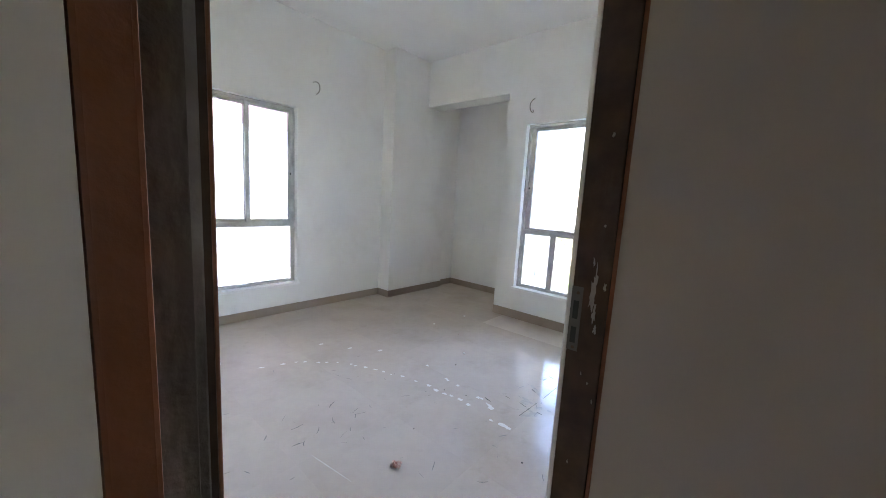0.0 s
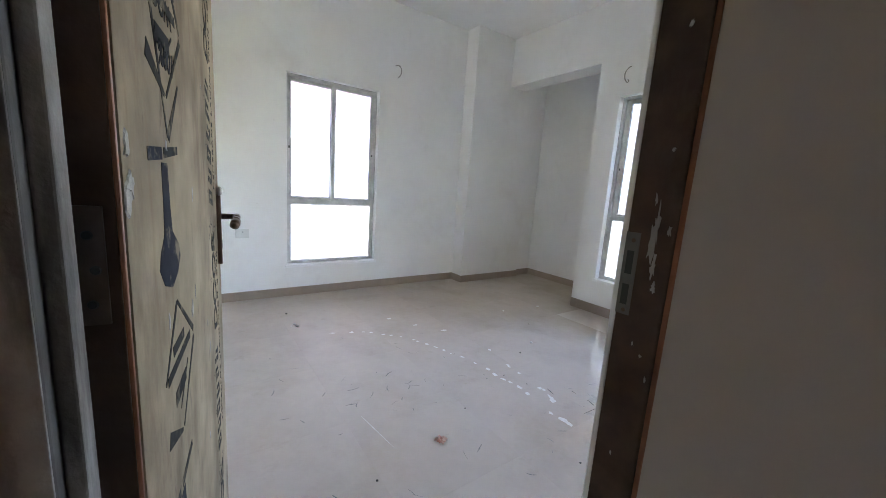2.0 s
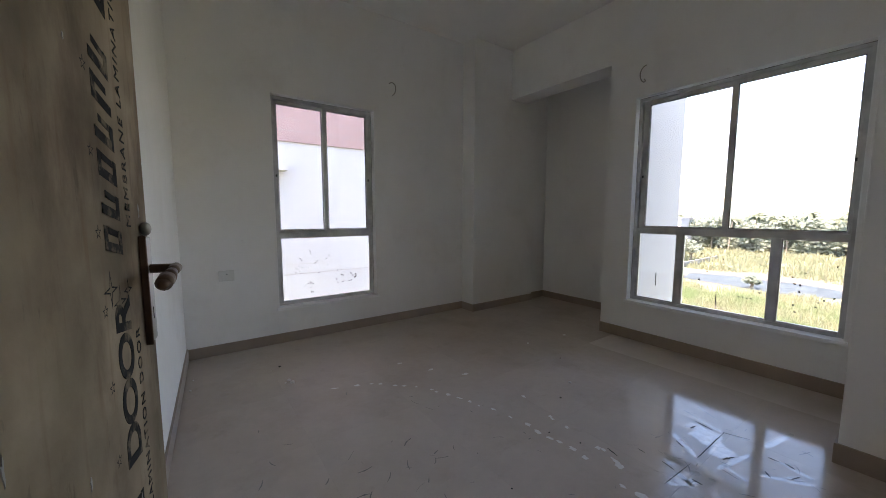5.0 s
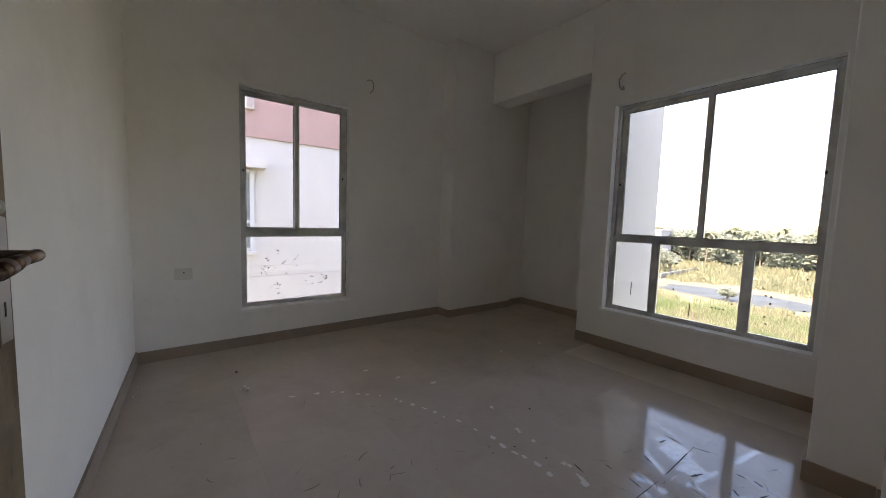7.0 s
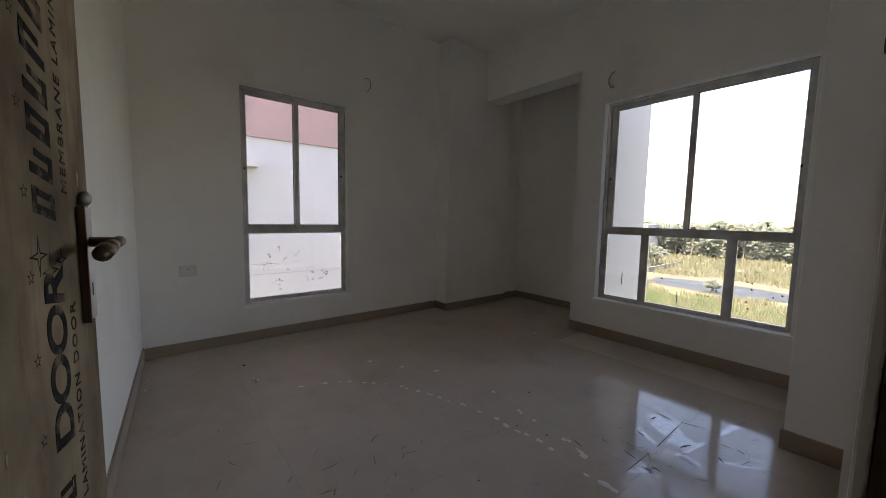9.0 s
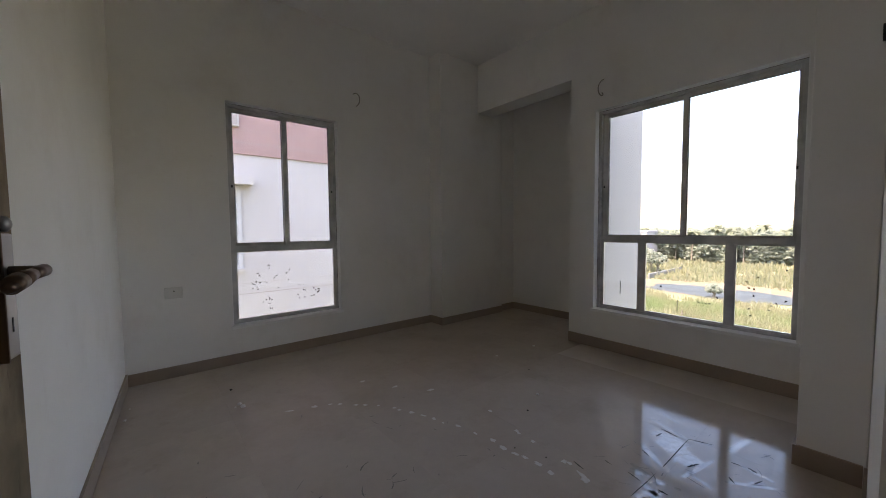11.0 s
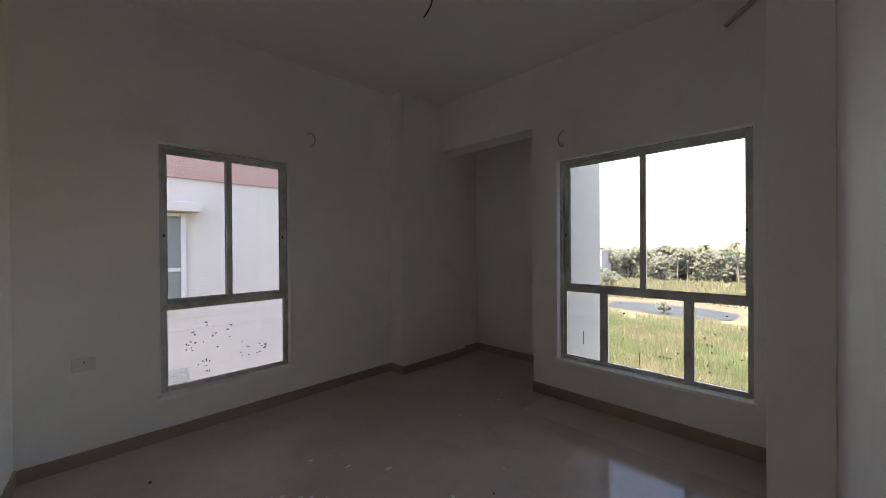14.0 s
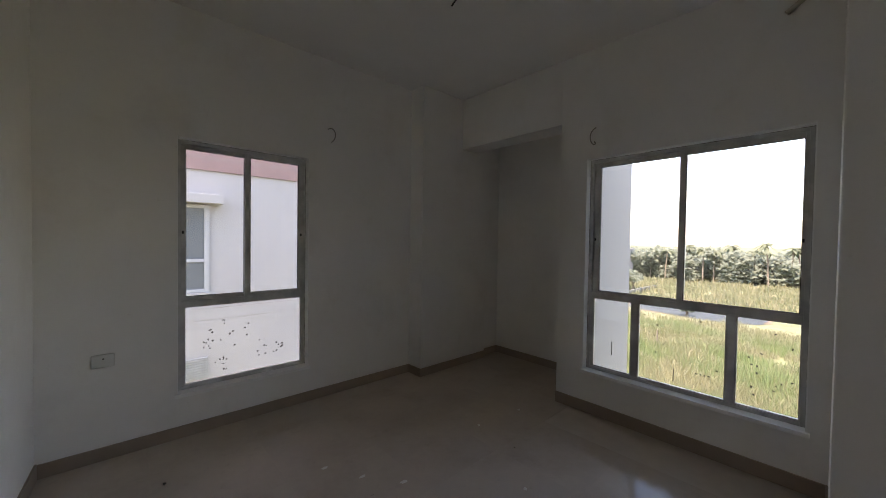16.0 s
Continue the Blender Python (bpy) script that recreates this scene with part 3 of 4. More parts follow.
# diamonds, bulb emblem and slogans down the middle of the leaf
for base in (0.0, 0.5, -0.5):
    if base + 1.0 > 0.3:
        poly_print("print_emblem", [(0.178, base + 1.18), (0.212, base + 1.18), (0.216, base + 1.12), (0.222, base + 1.085), (0.262, base + 1.06), (0.268, base + 1.04), (0.245, base + 1.02),
                                    (0.205, base + 1.006), (0.16, base + 1.02), (0.138, base + 1.045), (0.148, base + 1.065), (0.172, base + 1.085), (0.176, base + 1.12)], BLUEINK, -0.015, -0.04)
        stroke("print_bar", (0.10, base + 1.188), (0.17, base + 1.192), 0.008, 0.008, BLUEINK)
        stroke("print_bar", (0.18, base + 1.193), (0.27, base + 1.201), 0.007, 0.006, INK)
    d0 = base + 0.87
    if d0 - 0.12 > 0:
        stroke("print_line", (0.209, d0 + 0.108), (0.118, d0 + 0.02), 0.005, 0.003)
        stroke("print_line", (0.212, d0 + 0.108), (0.335, d0 + 0.018), 0.003, 0.006)
        stroke("print_line", (0.335, d0 + 0.005), (0.215, d0 - 0.10), 0.006, 0.003)
        stroke("print_line", (0.12, d0 - 0.062), (0.205, d0 - 0.10), 0.012, 0.003)
        stroke("print_bar", (0.13, d0 + 0.018), (0.30, d0 + 0.022), 0.007, 0.007)
        stroke("print_bar", (0.17, d0 + 0.045), (0.25, d0 + 0.045), 0.008, 0.008)
        stroke("print_bar", (0.17, d0 - 0.03), (0.25, d0 - 0.026), 0.012, 0.01)
        stroke("print_line", (0.20, d0 - 0.06), (0.27, d0 - 0.01), 0.003, 0.002)
stroke("print_line", (0.21, 1.215), (0.14, 1.40), 0.003, 0.006)
stroke("print_line", (0.213, 1.215), (0.30, 1.30), 0.008, 0.003)
stroke("print_line", (0.22, 1.52), (0.14, 1.42), 0.005, 0.003)
stroke("print_line", (0.22, 1.52), (0.30, 1.42), 0.003, 0.006)
lettering("print_word", "100%", 0.042, INVERTED(0.275, 1.295), INK, leaf, 0.1, 1.0, 0.001)
lettering("print_word", "WOOD", 0.042, INVERTED(0.275, 1.36), INK, leaf, 0.1, 1.0, 0.001)
for k in range(16):                                       # paint and dirt flecks on the leaf
    rnd = random.Random(300 + k)
    bm = bmesh.new()
    blob(bm, rnd.uniform(0.05, 0.85), rnd.uniform(0.2, 1.9), rnd.uniform(0.002, 0.006), rnd.uniform(0.004, 0.018), 0.0002, 500 + k, 9, 0.0007, 0.5)
    on_plane(bm, Matrix(((0, 0, 1, 0), (1, 0, 0, 0), (0, 1, 0, 0), (0, 0, 0, 1))))
    part("paint_fleck", bm, PUTTY, leaf)
for k, (s, z) in enumerate(((0.025, 1.15), (0.03, 1.115), (0.02, 1.1), (0.335, 0.885))):
    bm = bmesh.new()
    blob(bm, s, z, 0.009, 0.014, 0.0002, 700 + k, 12, 0.0015, 0.45)
    on_plane(bm, Matrix(((0, 0, 1, 0), (1, 0, 0, 0), (0, 1, 0, 0), (0, 0, 0, 1))))
    part("paint_fleck", bm, PUTTY, leaf)

# lever handles on both faces, with long backplates
HS = 0.823                                   # handle centre along the leaf
for side in (1, -1):
    x0 = 0 if side > 0 else -LEAF_T
    ax = lambda d: x0 + side * d
    a, b_ = sorted((ax(0.0003), ax(0.011)))
    handle = box_part("handle", (a, b_, HS - 0.019, HS + 0.019, 0.87, 1.067), STEEL, door, "satin steel lever handle on a long backplate", 0.004)
    a, b_ = sorted((ax(0.001), ax(0.0125)))
    box_part("plate_edge", (a, b_, HS - 0.024, HS - 0.0191, 0.867, 1.07), BRASS, handle, "dark bronze plate edge", 0.002)
    bm = bmesh.new()
    for (px, ps, pz, rr), (qx, qs, qz, qq) in zip(((0.011, 0.857, 1.03, 0.009), (0.045, 0.857, 1.03, 0.008), (0.052, 0.845, 1.031, 0.010), (0.053, 0.80, 1.029, 0.009), (0.053, 0.76, 1.024, 0.013), (0.051, 0.738, 1.018, 0.012)),
                                                  ((0.045, 0.857, 1.03, 0.008), (0.052, 0.845, 1.031, 0.010), (0.053, 0.80, 1.029, 0.009), (0.053, 0.76, 1.024, 0.013), (0.051, 0.738, 1.018, 0.012), (0.05, 0.73, 1.013, 0.004))):
        A, B = Vector((ax(px), ps - 0.857 + HS, pz - 0.023)), Vector((ax(qx), qs - 0.857 + HS, qz - 0.023))
        d = B - A
        g = bmesh.ops.create_cone(bm, cap_ends=True, segments=14, radius1=rr, radius2=qq, depth=d.length)
        bmesh.ops.transform(bm, matrix=Matrix.Translation((A + B) / 2) @ d.to_track_quat("Z", "Y").to_matrix().to_4x4(), verts=g["verts"])
    part("lever", bm, BRASS, handle, "dark bronze curved lever", smooth=True)
    a, b_ = sorted((ax(0.0112), ax(0.0118)))
    box_part("keyhole", (a, b_, HS - 0.004, HS, 0.912, 0.935), RUBBER, handle)
    bm = bmesh.new()
    bmesh.ops.create_uvsphere(bm, u_segments=12, v_segments=8, radius=0.013)
    on_plane(bm, Matrix.Translation((ax(0.008), HS, 1.082)) @ Matrix.Diagonal((0.7, 1, 1, 1)))
    part("thumb_turn", bm, STEEL, handle, smooth=True)
box_part("latch_plate", (-0.028, -0.008, LEAF_W - 0.0004, LEAF_W + 0.0015, 0.92, 1.07), STEEL, door, "steel latch faceplate", 0.0005)


# ---- outside: the neighbouring building ----
NB = 12.9
nb = tagged(empty("neighbouring_building"), "white rendered apartment building with a pink band and one window", "building")
LINE = mat("render_joint", (0.27, 0.24, 0.235), 0.9)
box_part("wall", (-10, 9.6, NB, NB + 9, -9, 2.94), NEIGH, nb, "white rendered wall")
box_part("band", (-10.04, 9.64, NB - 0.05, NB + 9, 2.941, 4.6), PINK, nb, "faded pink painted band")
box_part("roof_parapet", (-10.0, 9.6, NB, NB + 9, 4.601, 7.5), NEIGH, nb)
for z0, z1, d in ((3.21, 3.228, 0.054), (3.50, 3.51, 0.054), (-0.25, -0.232, 0.004), (-0.515, -0.497, 0.004)):
    box_part("groove", (-10, 9.6, NB - d, NB - d + 0.0035, z0, z1), LINE, nb, "thin dark render joint")
lamp = box_part("light_fitting", (4.30, 4.50, NB - 0.2, NB - 0.0505, 3.56, 3.88), NEIGH, nb, "small white box lamp", 0.015)
box_part("lens", (4.335, 4.465, NB - 0.212, NB - 0.2005, 3.60, 3.84), LINE, lamp, "", 0.004)
nwin = empty("window")
nwin.parent = nb
nwin["label"] = "white framed sliding window under a concrete shade"
GREYGLASS = mat("dark_pane", (0.13, 0.14, 0.15), 0.3, var=0.1, scale=1.0, bump=0, spec=0.2)
VENT = mat("vent_grey", (0.27, 0.27, 0.27), 0.6, var=0.15, scale=9, bump=0.1)
PVC = mat("white_frame", (0.34, 0.34, 0.36), 0.45, var=0.03, scale=10)
wx0, wx1, wz0, wz1 = 2.7, 4.50, 0.15, 2.15
for x0, x1, z0, z1 in ((wx1 - 0.1, wx1, wz0, wz1), (wx0, wx0 + 0.1, wz0, wz1), (wx0 + 0.1005, wx1 - 0.1005, wz1 - 0.08, wz1), (wx0 + 0.1005, wx1 - 0.1005, wz0, wz0 + 0.08),
                       (wx0 + 0.1005, wx1 - 0.1005, 0.84, 0.92), (3.56, 3.64, 0.9205, wz1 - 0.0805)):
    box_part("window_frame", (x0, x1, NB - 0.06, NB - 0.001, z0, z1), PVC, nwin, "", 0.006)
for x0, x1, z0, z1 in ((wx0 + 0.1005, wx1 - 0.1005, wz0 + 0.0805, 0.8395), (wx0 + 0.1005, 3.5595, 0.9205, wz1 - 0.0805), (3.6405, wx1 - 0.1005, 0.9205, wz1 - 0.0805)):
    box_part("pane", (x0, x1, NB - 0.025, NB - 0.002, z0, z1), GREYGLASS, nwin)
box_part("sill", (wx0 - 0.06, wx1 + 0.04, NB - 0.1, NB - 0.001, 0.06, 0.1495), NEIGH, nwin, "", 0.006)
box_part("sunshade", (wx0 - 0.2, 4.73, NB - 0.4, NB - 0.001, 2.17, 2.37), NEIGH, nb, "concrete window shade", 0.008)
grille = box_part("vent_grille", (4.0, 4.48, NB - 0.05, NB - 0.001, -1.84, -1.36), VENT, nb, "grey louvred vent", 0.008)
for k in range(8):
    box_part("louvre", (4.03, 4.45, NB - 0.066, NB - 0.0505, -1.81 + 0.055 * k, -1.78 + 0.055 * k), VENT, grille, "", 0.003)

# ---- outside: field, pond, trees ----
GZ = -9.0


def field_material():
    m = mat("field_grass", (0.11, 0.12, 0.055), 0.95, var=0.35, scale=0.5, bump=0.4, bscale=2, tint=(0.15, 0.135, 0.07), tscale=0.06)
    return m


GRASS = field_material()
bm = bmesh.new()
R = 2600
vs = [bm.verts.new((x, y, GZ)) for x, y in ((-R, -R), (R, -R), (R, R), (-R, R))]
bm.faces.new(vs)
tagged(part("ground", bm, GRASS), "sunlit overgrown grass field", "ground", kind="structure")


def sheet(name, cx, cy, rx, ry, turn, z, seed, material, label, category, n=48, jag=0.12):
    bm = bmesh.new()
    pts = []
    for k in range(n):
        a = 2 * math.pi * k / n
        r = 1 + jag * noise.noise(Vector((math.cos(a) * 1.7, math.sin(a) * 1.7, seed)))* 2
        p = Vector((rx * r * math.cos(a), ry * r * math.sin(a), 0))
        p.rotate(Euler((0, 0, radians(turn))))
        pts.append(bm.verts.new((cx + p.x, cy + p.y, z)))
    bm.faces.new(pts)
    return tagged(part(name, bm, material), label, category, kind="structure")


SAND = mat("dry_bank", (0.115, 0.085, 0.05), 0.95, var=0.2, scale=1.5, bump=0.3, bscale=4, tint=(0.10, 0.08, 0.042), tscale=0.3)
WATER = mat("pond_water", (0.045, 0.052, 0.054), 0.6, var=0.15, scale=0.4, bump=0.4, bscale=2.5, spec=0.08)
sheet("bank", 73.5, 19.5, 12.5, 9.2, 84, GZ + 0.03, 3.1, SAND, "dry sandy bank around a pond", "bank", jag=0.15)
sheet("water", 69.0, 18.3, 10.2, 5.6, 84, GZ + 0.06, 7.7, WATER, "still shallow pond reflecting the sky", "water", jag=0.15)
sheet("bank", 118, 28, 34, 3.2, 84, GZ + 0.03, 5.5, SAND, "pale dry track across the field", "track", jag=0.2)


def leafy(name, c0, c1, trans=0.5):
    m = bpy.data.materials.new(name)
    m.use_nodes = True
    nt = m.node_tree
    b = nt.nodes["Principled BSDF"]
    geo, mixn = nt.nodes.new("ShaderNodeNewGeometry"), nt.nodes.new("ShaderNodeMix")
    mixn.data_type = "RGBA"
    mixn.inputs["A"].default_value, mixn.inputs["B"].default_value = (*c0, 1), (*c1, 1)
    nt.links.new(geo.outputs["Random Per Island"], mixn.inputs["Factor"])
    nt.links.new(mixn.outputs["Result"], b.inputs["Base Color"])
    b.inputs["Roughness"].default_value = 0.7
    tr, mx = nt.nodes.new("ShaderNodeBsdfTranslucent"), nt.nodes.new("ShaderNodeMixShader")
    nt.links.new(mixn.outputs["Result"], tr.inputs[0])
    mx.inputs[0].default_value = trans
    nt.links.new(b.outputs[0], mx.inputs[1])
    nt.links.new(tr.outputs[0], mx.inputs[2])
    nt.links.new(mx.outputs[0], nt.nodes["Material Output"].inputs[0])
    return m


REED = leafy("reed_blades", (0.16, 0.165, 0.08), (0.28, 0.25, 0.15))
GREEN = leafy("green_blades", (0.13, 0.18, 0.065), (0.22, 0.25, 0.115))
# leaf green paled and greyed: distance haze is mixed into the colour
HAZY_CANOPY = leafy("hazed_leaves", (0.19, 0.215, 0.165), (0.25, 0.27, 0.21), 0.62)
PALM = leafy("palm_fronds", (0.11, 0.13, 0.08), (0.165, 0.175, 0.115))
STRAW = leafy("straw_blades", (0.17, 0.185, 0.095), (0.24, 0.23, 0.135))
CONCRETE = mat("weathered_concrete", (0.15, 0.15, 0.145), 0.9, var=0.2, scale=1.5, bump=0.3, bscale=6)
BARK = mat("bark", (0.16, 0.13, 0.10), 0.9, var=0.2, scale=4, bump=0.4, bscale=12)


def blades(name, count, region, height, width, material, label, seed, lean=0.35):
    """Grass or reed blades as bent strips of two quads each."""
    rng = np.random.default_rng(seed)
    x0, x1, y0, y1 = region
    px, py = rng.uniform(x0, x1, count), rng.uniform(y0, y1, count)
    clump = np.array([noise.noise(Vector((a * 0.22, b * 0.22, seed))) for a, b in zip(px, py)])
    keep = clump > -0.25
    keep &= ~(((px - 70.0) / 10.0) ** 2 + ((py - 18.5) / 11.5) ** 2 < 1.0)
    px, py, clump = px[keep], py[keep], clump[keep]
    n = len(px)
    h = height * (0.6 + 0.7 * rng.random(n)) * (1 + 0.7 * clump)
    th, ln = rng.uniform(0, 2 * np.pi, n), rng.uniform(0.05, lean, n)
    dx, dy = np.cos(th), np.sin(th)
    w = width * (0.7 + 0.6 * rng.random(n))
    ang = rng.uniform(0, np.pi, n)
    ax, ay = np.cos(ang), np.sin(ang)
    V = np.zeros((n, 5, 3))
    for k, (f, ww) in enumerate(((0, 1), (0, -1), (0.55, 0.9), (0.55, -0.9), (1, 0))):
        V[:, k, 0] = px + dx * h * ln * f * f + ax * w * ww * 0.5
        V[:, k, 1] = py + dy * h * ln * f * f + ay * w * ww * 0.5
        V[:, k, 2] = GZ + h * f
    base = np.arange(n)[:, None] * 5
    quads = (base + np.array([0, 1, 3, 2])).tolist()
    tris = (base + np.array([2, 3, 4])).tolist()
    me = bpy.data.meshes.new(name)
    me.from_pydata(V.reshape(-1, 3).tolist(), [], quads + tris)
    me.materials.append(material)
    return tagged(new(name, me), label, "grass", kind="stuff")


blades("reeds", 65000, (18, 62, -1, 34), 0.85, 0.04, REED, "tall dry reeds and grass below the window", 11, 0.8)
blades("grass_tufts", 85000, (12, 56, -4, 30), 0.75, 0.05, GREEN, "short green grass near the building", 12)
blades("far_grass", 24000, (78, 126, -20, 70), 0.55, 0.25, STRAW, "green grass beyond the pond", 13)
blades("far_reeds", 6000, (78, 124, -20, 70), 1.1, 0.22, REED, "dry straw grass beyond the pond", 14)


def leaf_cloud(centres, radii, per, size, seed):
    """Leaf clumps: small bent quads scattered through uneven ellipsoids. Returns vertices and faces."""
    rng = np.random.default_rng(seed)
    V, Fc = [], []
    for c, r in zip(centres, radii):
        d = rng.normal(size=(per, 3))
        d /= np.linalg.norm(d, axis=1)[:, None]
        p = np.array(c) + d * np.array(r) * (0.35 + 0.85 * rng.random((per, 1)))
        u = rng.normal(size=(per, 3)) * (1, 1, 0.4)
        u /= np.linalg.norm(u, axis=1)[:, None]
        v = np.cross(u, rng.normal(size=(per, 3)) * 0.35 + (-1.0, 0, 0.75))
        v /= np.linalg.norm(v, axis=1)[:, None] + 1e-6
        s = size * (0.5 + rng.random((per, 1)))
        b0 = len(V)
        for q in range(per):
            V += [tuple(p[q] - u[q] * s[q]), tuple(p[q] + v[q] * s[q] * 0.5), tuple(p[q] + u[q] * s[q]), tuple(p[q] - v[q] * s[q] * 0.5)]
            Fc.append((b0 + 4 * q, b0 + 4 * q + 1, b0 + 4 * q + 2, b0 + 4 * q + 3))
    return V, Fc


rng = np.random.default_rng(5)
cs, rs = [], []
for k in range(340):
    y = rng.uniform(-45, 130)
    x = 132 + rng.uniform(-8, 30) - 0.10 * abs(y - 25)
    h = rng.uniform(6.0, 11.2)
    for j in range(7):
        cs.append((x + rng.normal() * 1.6, y + rng.normal() * 1.8, GZ + h * rng.uniform(0.1, 0.82)))
        q = rng.uniform(1.2, 2.3)
        rs.append((q, q * 1.15, q * rng.uniform(0.7, 1.1)))
V, Fc = leaf_cloud(cs, rs, 95, 0.5, 6)
me = bpy.data.meshes.new("woods")
me.from_pydata(V, [], Fc)
me.materials.append(HAZY_CANOPY)
tagged(new("woods", me), "dense far treeline of green broadleaf trees", "trees", kind="stuff")


def tube(bm, pts, r0, r1, seg=7):
    rings = []
    for k, p in enumerate(pts):
        r = r0 + (r1 - r0) * k / (len(pts) - 1)
        rings.append([bm.verts.new((p[0] + r * math.cos(2 * math.pi * j / seg), p[1] + r * math.sin(2 * math.pi * j / seg), p[2])) for j in range(seg)])
    for a, b in zip(rings, rings[1:]):
        for j in range(seg):
            bm.faces.new((a[j], a[(j + 1) % seg], b[(j + 1) % seg], b[j]))
    bm.faces.new(rings[-1])


def palm(x, y, h, seed):
    rnd = random.Random(seed)
    root = tagged(empty("palm_tree", pose(x, y, GZ, 0, 0, rnd.uniform(0, 360))), "tall coconut palm standing over the far trees", "palm tree", group="palms along the treeline")
    bm = bmesh.new()
    lean = rnd.uniform(-0.8, 0.8)
    tube(bm, [(lean * (k / 6) ** 2, 0, h * k / 6) for k in range(7)], 0.2, 0.12)
    part("trunk", bm, BARK, root)
    bm = bmesh.new()
    for f in range(15):
        a, up = rnd.uniform(0, 2 * math.pi), rnd.uniform(-0.5, 1.0)
        L = rnd.uniform(2.1, 3.0)
        d, sd = Vector((math.cos(a), math.sin(a), 0)), Vector((-math.sin(a), math.cos(a), 0))
        prev = None
        for k in range(6):
            t = k / 5
            c = Vector((lean, 0, h)) + d * (L * t) + Vector((0, 0, L * (up * t - (0.75 + 0.3 * up) * t * t)))
            w = 0.42 * math.sin(math.pi * min(1, t * 0.9 + 0.12)) + 0.03
            row = [bm.verts.new(c + sd * w - Vector((0, 0, w * 0.5))), bm.verts.new(c), bm.verts.new(c - sd * w - Vector((0, 0, w * 0.5)))]
            if prev:
                bm.faces.new((prev[0], prev[1], row[1], row[0]))
                bm.faces.new((prev[1], prev[2], row[2], row[1]))
            prev = row
    part("crown", bm, PALM, root)


rnd = random.Random(9)
for k in range(34):
    yy = -15 + k * 3.3 + rnd.uniform(-1.2, 1.2)
    palm(128 + rnd.uniform(-4, 18), yy, rnd.uniform(8.4, 10.4), 900 + k)
palm(126, 14.3, 10.9, 990)


def broadleaf(x, y, h, seed, label):
    rnd = random.Random(seed)
    root = tagged(empty("tree", pose(x, y, GZ)), label, "tree")
    bm = bmesh.new()
    tube(bm, [(0.15 * math.sin(k), 0.1 * math.cos(k), h * 0.55 * k / 5) for k in range(6)], 0.22, 0.1, 8)
    tips = []
    for k in range(7):
        a = rnd.uniform(0, 6.28)
        tip = (math.cos(a) * h * rnd.uniform(0.15, 0.36), math.sin(a) * h * rnd.uniform(0.15, 0.36), h * rnd.uniform(0.5, 0.9))
        tips.append(tip)
        tube(bm, [(0, 0, h * 0.32), tuple(0.5 * c + (0.12 * h if i == 2 else 0) for i, c in enumerate(tip)), tip], 0.08, 0.03, 5)
    part("trunk", bm, BARK, root)
    V, Fc = leaf_cloud(tips + [(0, 0, h * 0.8)], [(h * 0.17, h * 0.17, h * 0.13)] * 8, 90, 0.3, seed)
    me = bpy.data.meshes.new("crown")
    me.from_pydata(V, [], Fc)
    me.materials.append(HAZY_CANOPY)
    c = new("crown", me)
    c.parent = root


for k, (x, y, h) in enumerate(((84, 36.5, 6.5), (88, 33.2, 5.0), (80, 38.5, 5.5), (96, 40.0, 6.0), (92, 36.0, 4.2))):
    broadleaf(x, y, h, 60 + k, "small leafy tree at the edge of the field")

broadleaf(64.2, 17.4, 2.0, 72, "low leafy shrub at the edge of the pond")

# far white house
house = tagged(empty("house", pose(118, 48.6, GZ)), "distant white three-storey house beside the trees", "house")
box_part("wall", (-4, 4, -3.2, 3.2, 0, 8.8), NEIGH, house)
box_part("roof", (-4.3, 4.3, -3.5, 3.5, 8.801, 9.1), NEIGH, house, "flat concrete roof")
for yy in (-2.0, 0.6):
    for zz in (1.0, 3.9, 6.7):
        box_part("window", (-4.05, -4.001, yy, yy + 1.3, zz, zz + 1.4), GREYGLASS, house)

# low grey boundary wall beside the pond
tagged(box_part("boundary_wall", (78, 96, 31.0, 31.3, GZ, GZ + 1.0), CONCRETE), "low grey concrete boundary wall in the field", "wall", kind="structure")
tagged(part("boundary_post", (lambda b: (tube(b, [(44, 15.2, GZ), (44, 15.2, GZ + 1.7)], 0.06, 0.06), b)[1])(bmesh.new()), BARK), "thin dark post standing in the reeds", "post")

# ---- small things in the room ----
WHITE = mat("white_plastic", (0.72, 0.71, 0.68), 0.5, var=0.03, scale=20, bump=0.02)
SPECK = mat("mud_speck", (0.05, 0.045, 0.04), 0.9)

# blanked socket plate on the north wall
sock = tagged(box_part("socket_plate", (2.785, 2.895, N - 0.014, N - 0.0005, 0.565, 0.65), WHITE, None, "", 0.004), "white blank electrical plate on the wall", "socket")
box_part("screw", (2.838, 2.846, N - 0.016, N - 0.0142, 0.617, 0.625), RUBBER, sock)


def wire(name, pts, r, material, label, category):
    cu = bpy.data.curves.new(name, "CURVE")
    cu.dimensions, cu.bevel_depth, cu.bevel_resolution = "3D", r, 2
    sp = cu.splines.new("NURBS")
    sp.points.add(len(pts) - 1)
    for q, p in zip(sp.points, pts):
        q.co = (*p, 1)
    sp.use_endpoint_u, sp.order_u = True, 3
    tmp = new(name + "_tmp", cu)
    bpy.context.view_layer.update()
    me = bpy.data.meshes.new_from_object(tmp.evaluated_get(bpy.context.evaluated_depsgraph_get()))
    bpy.data.objects.remove(tmp)
    me.materials.clear()
    me.materials.append(material)
    return tagged(new(name, me), label, category)


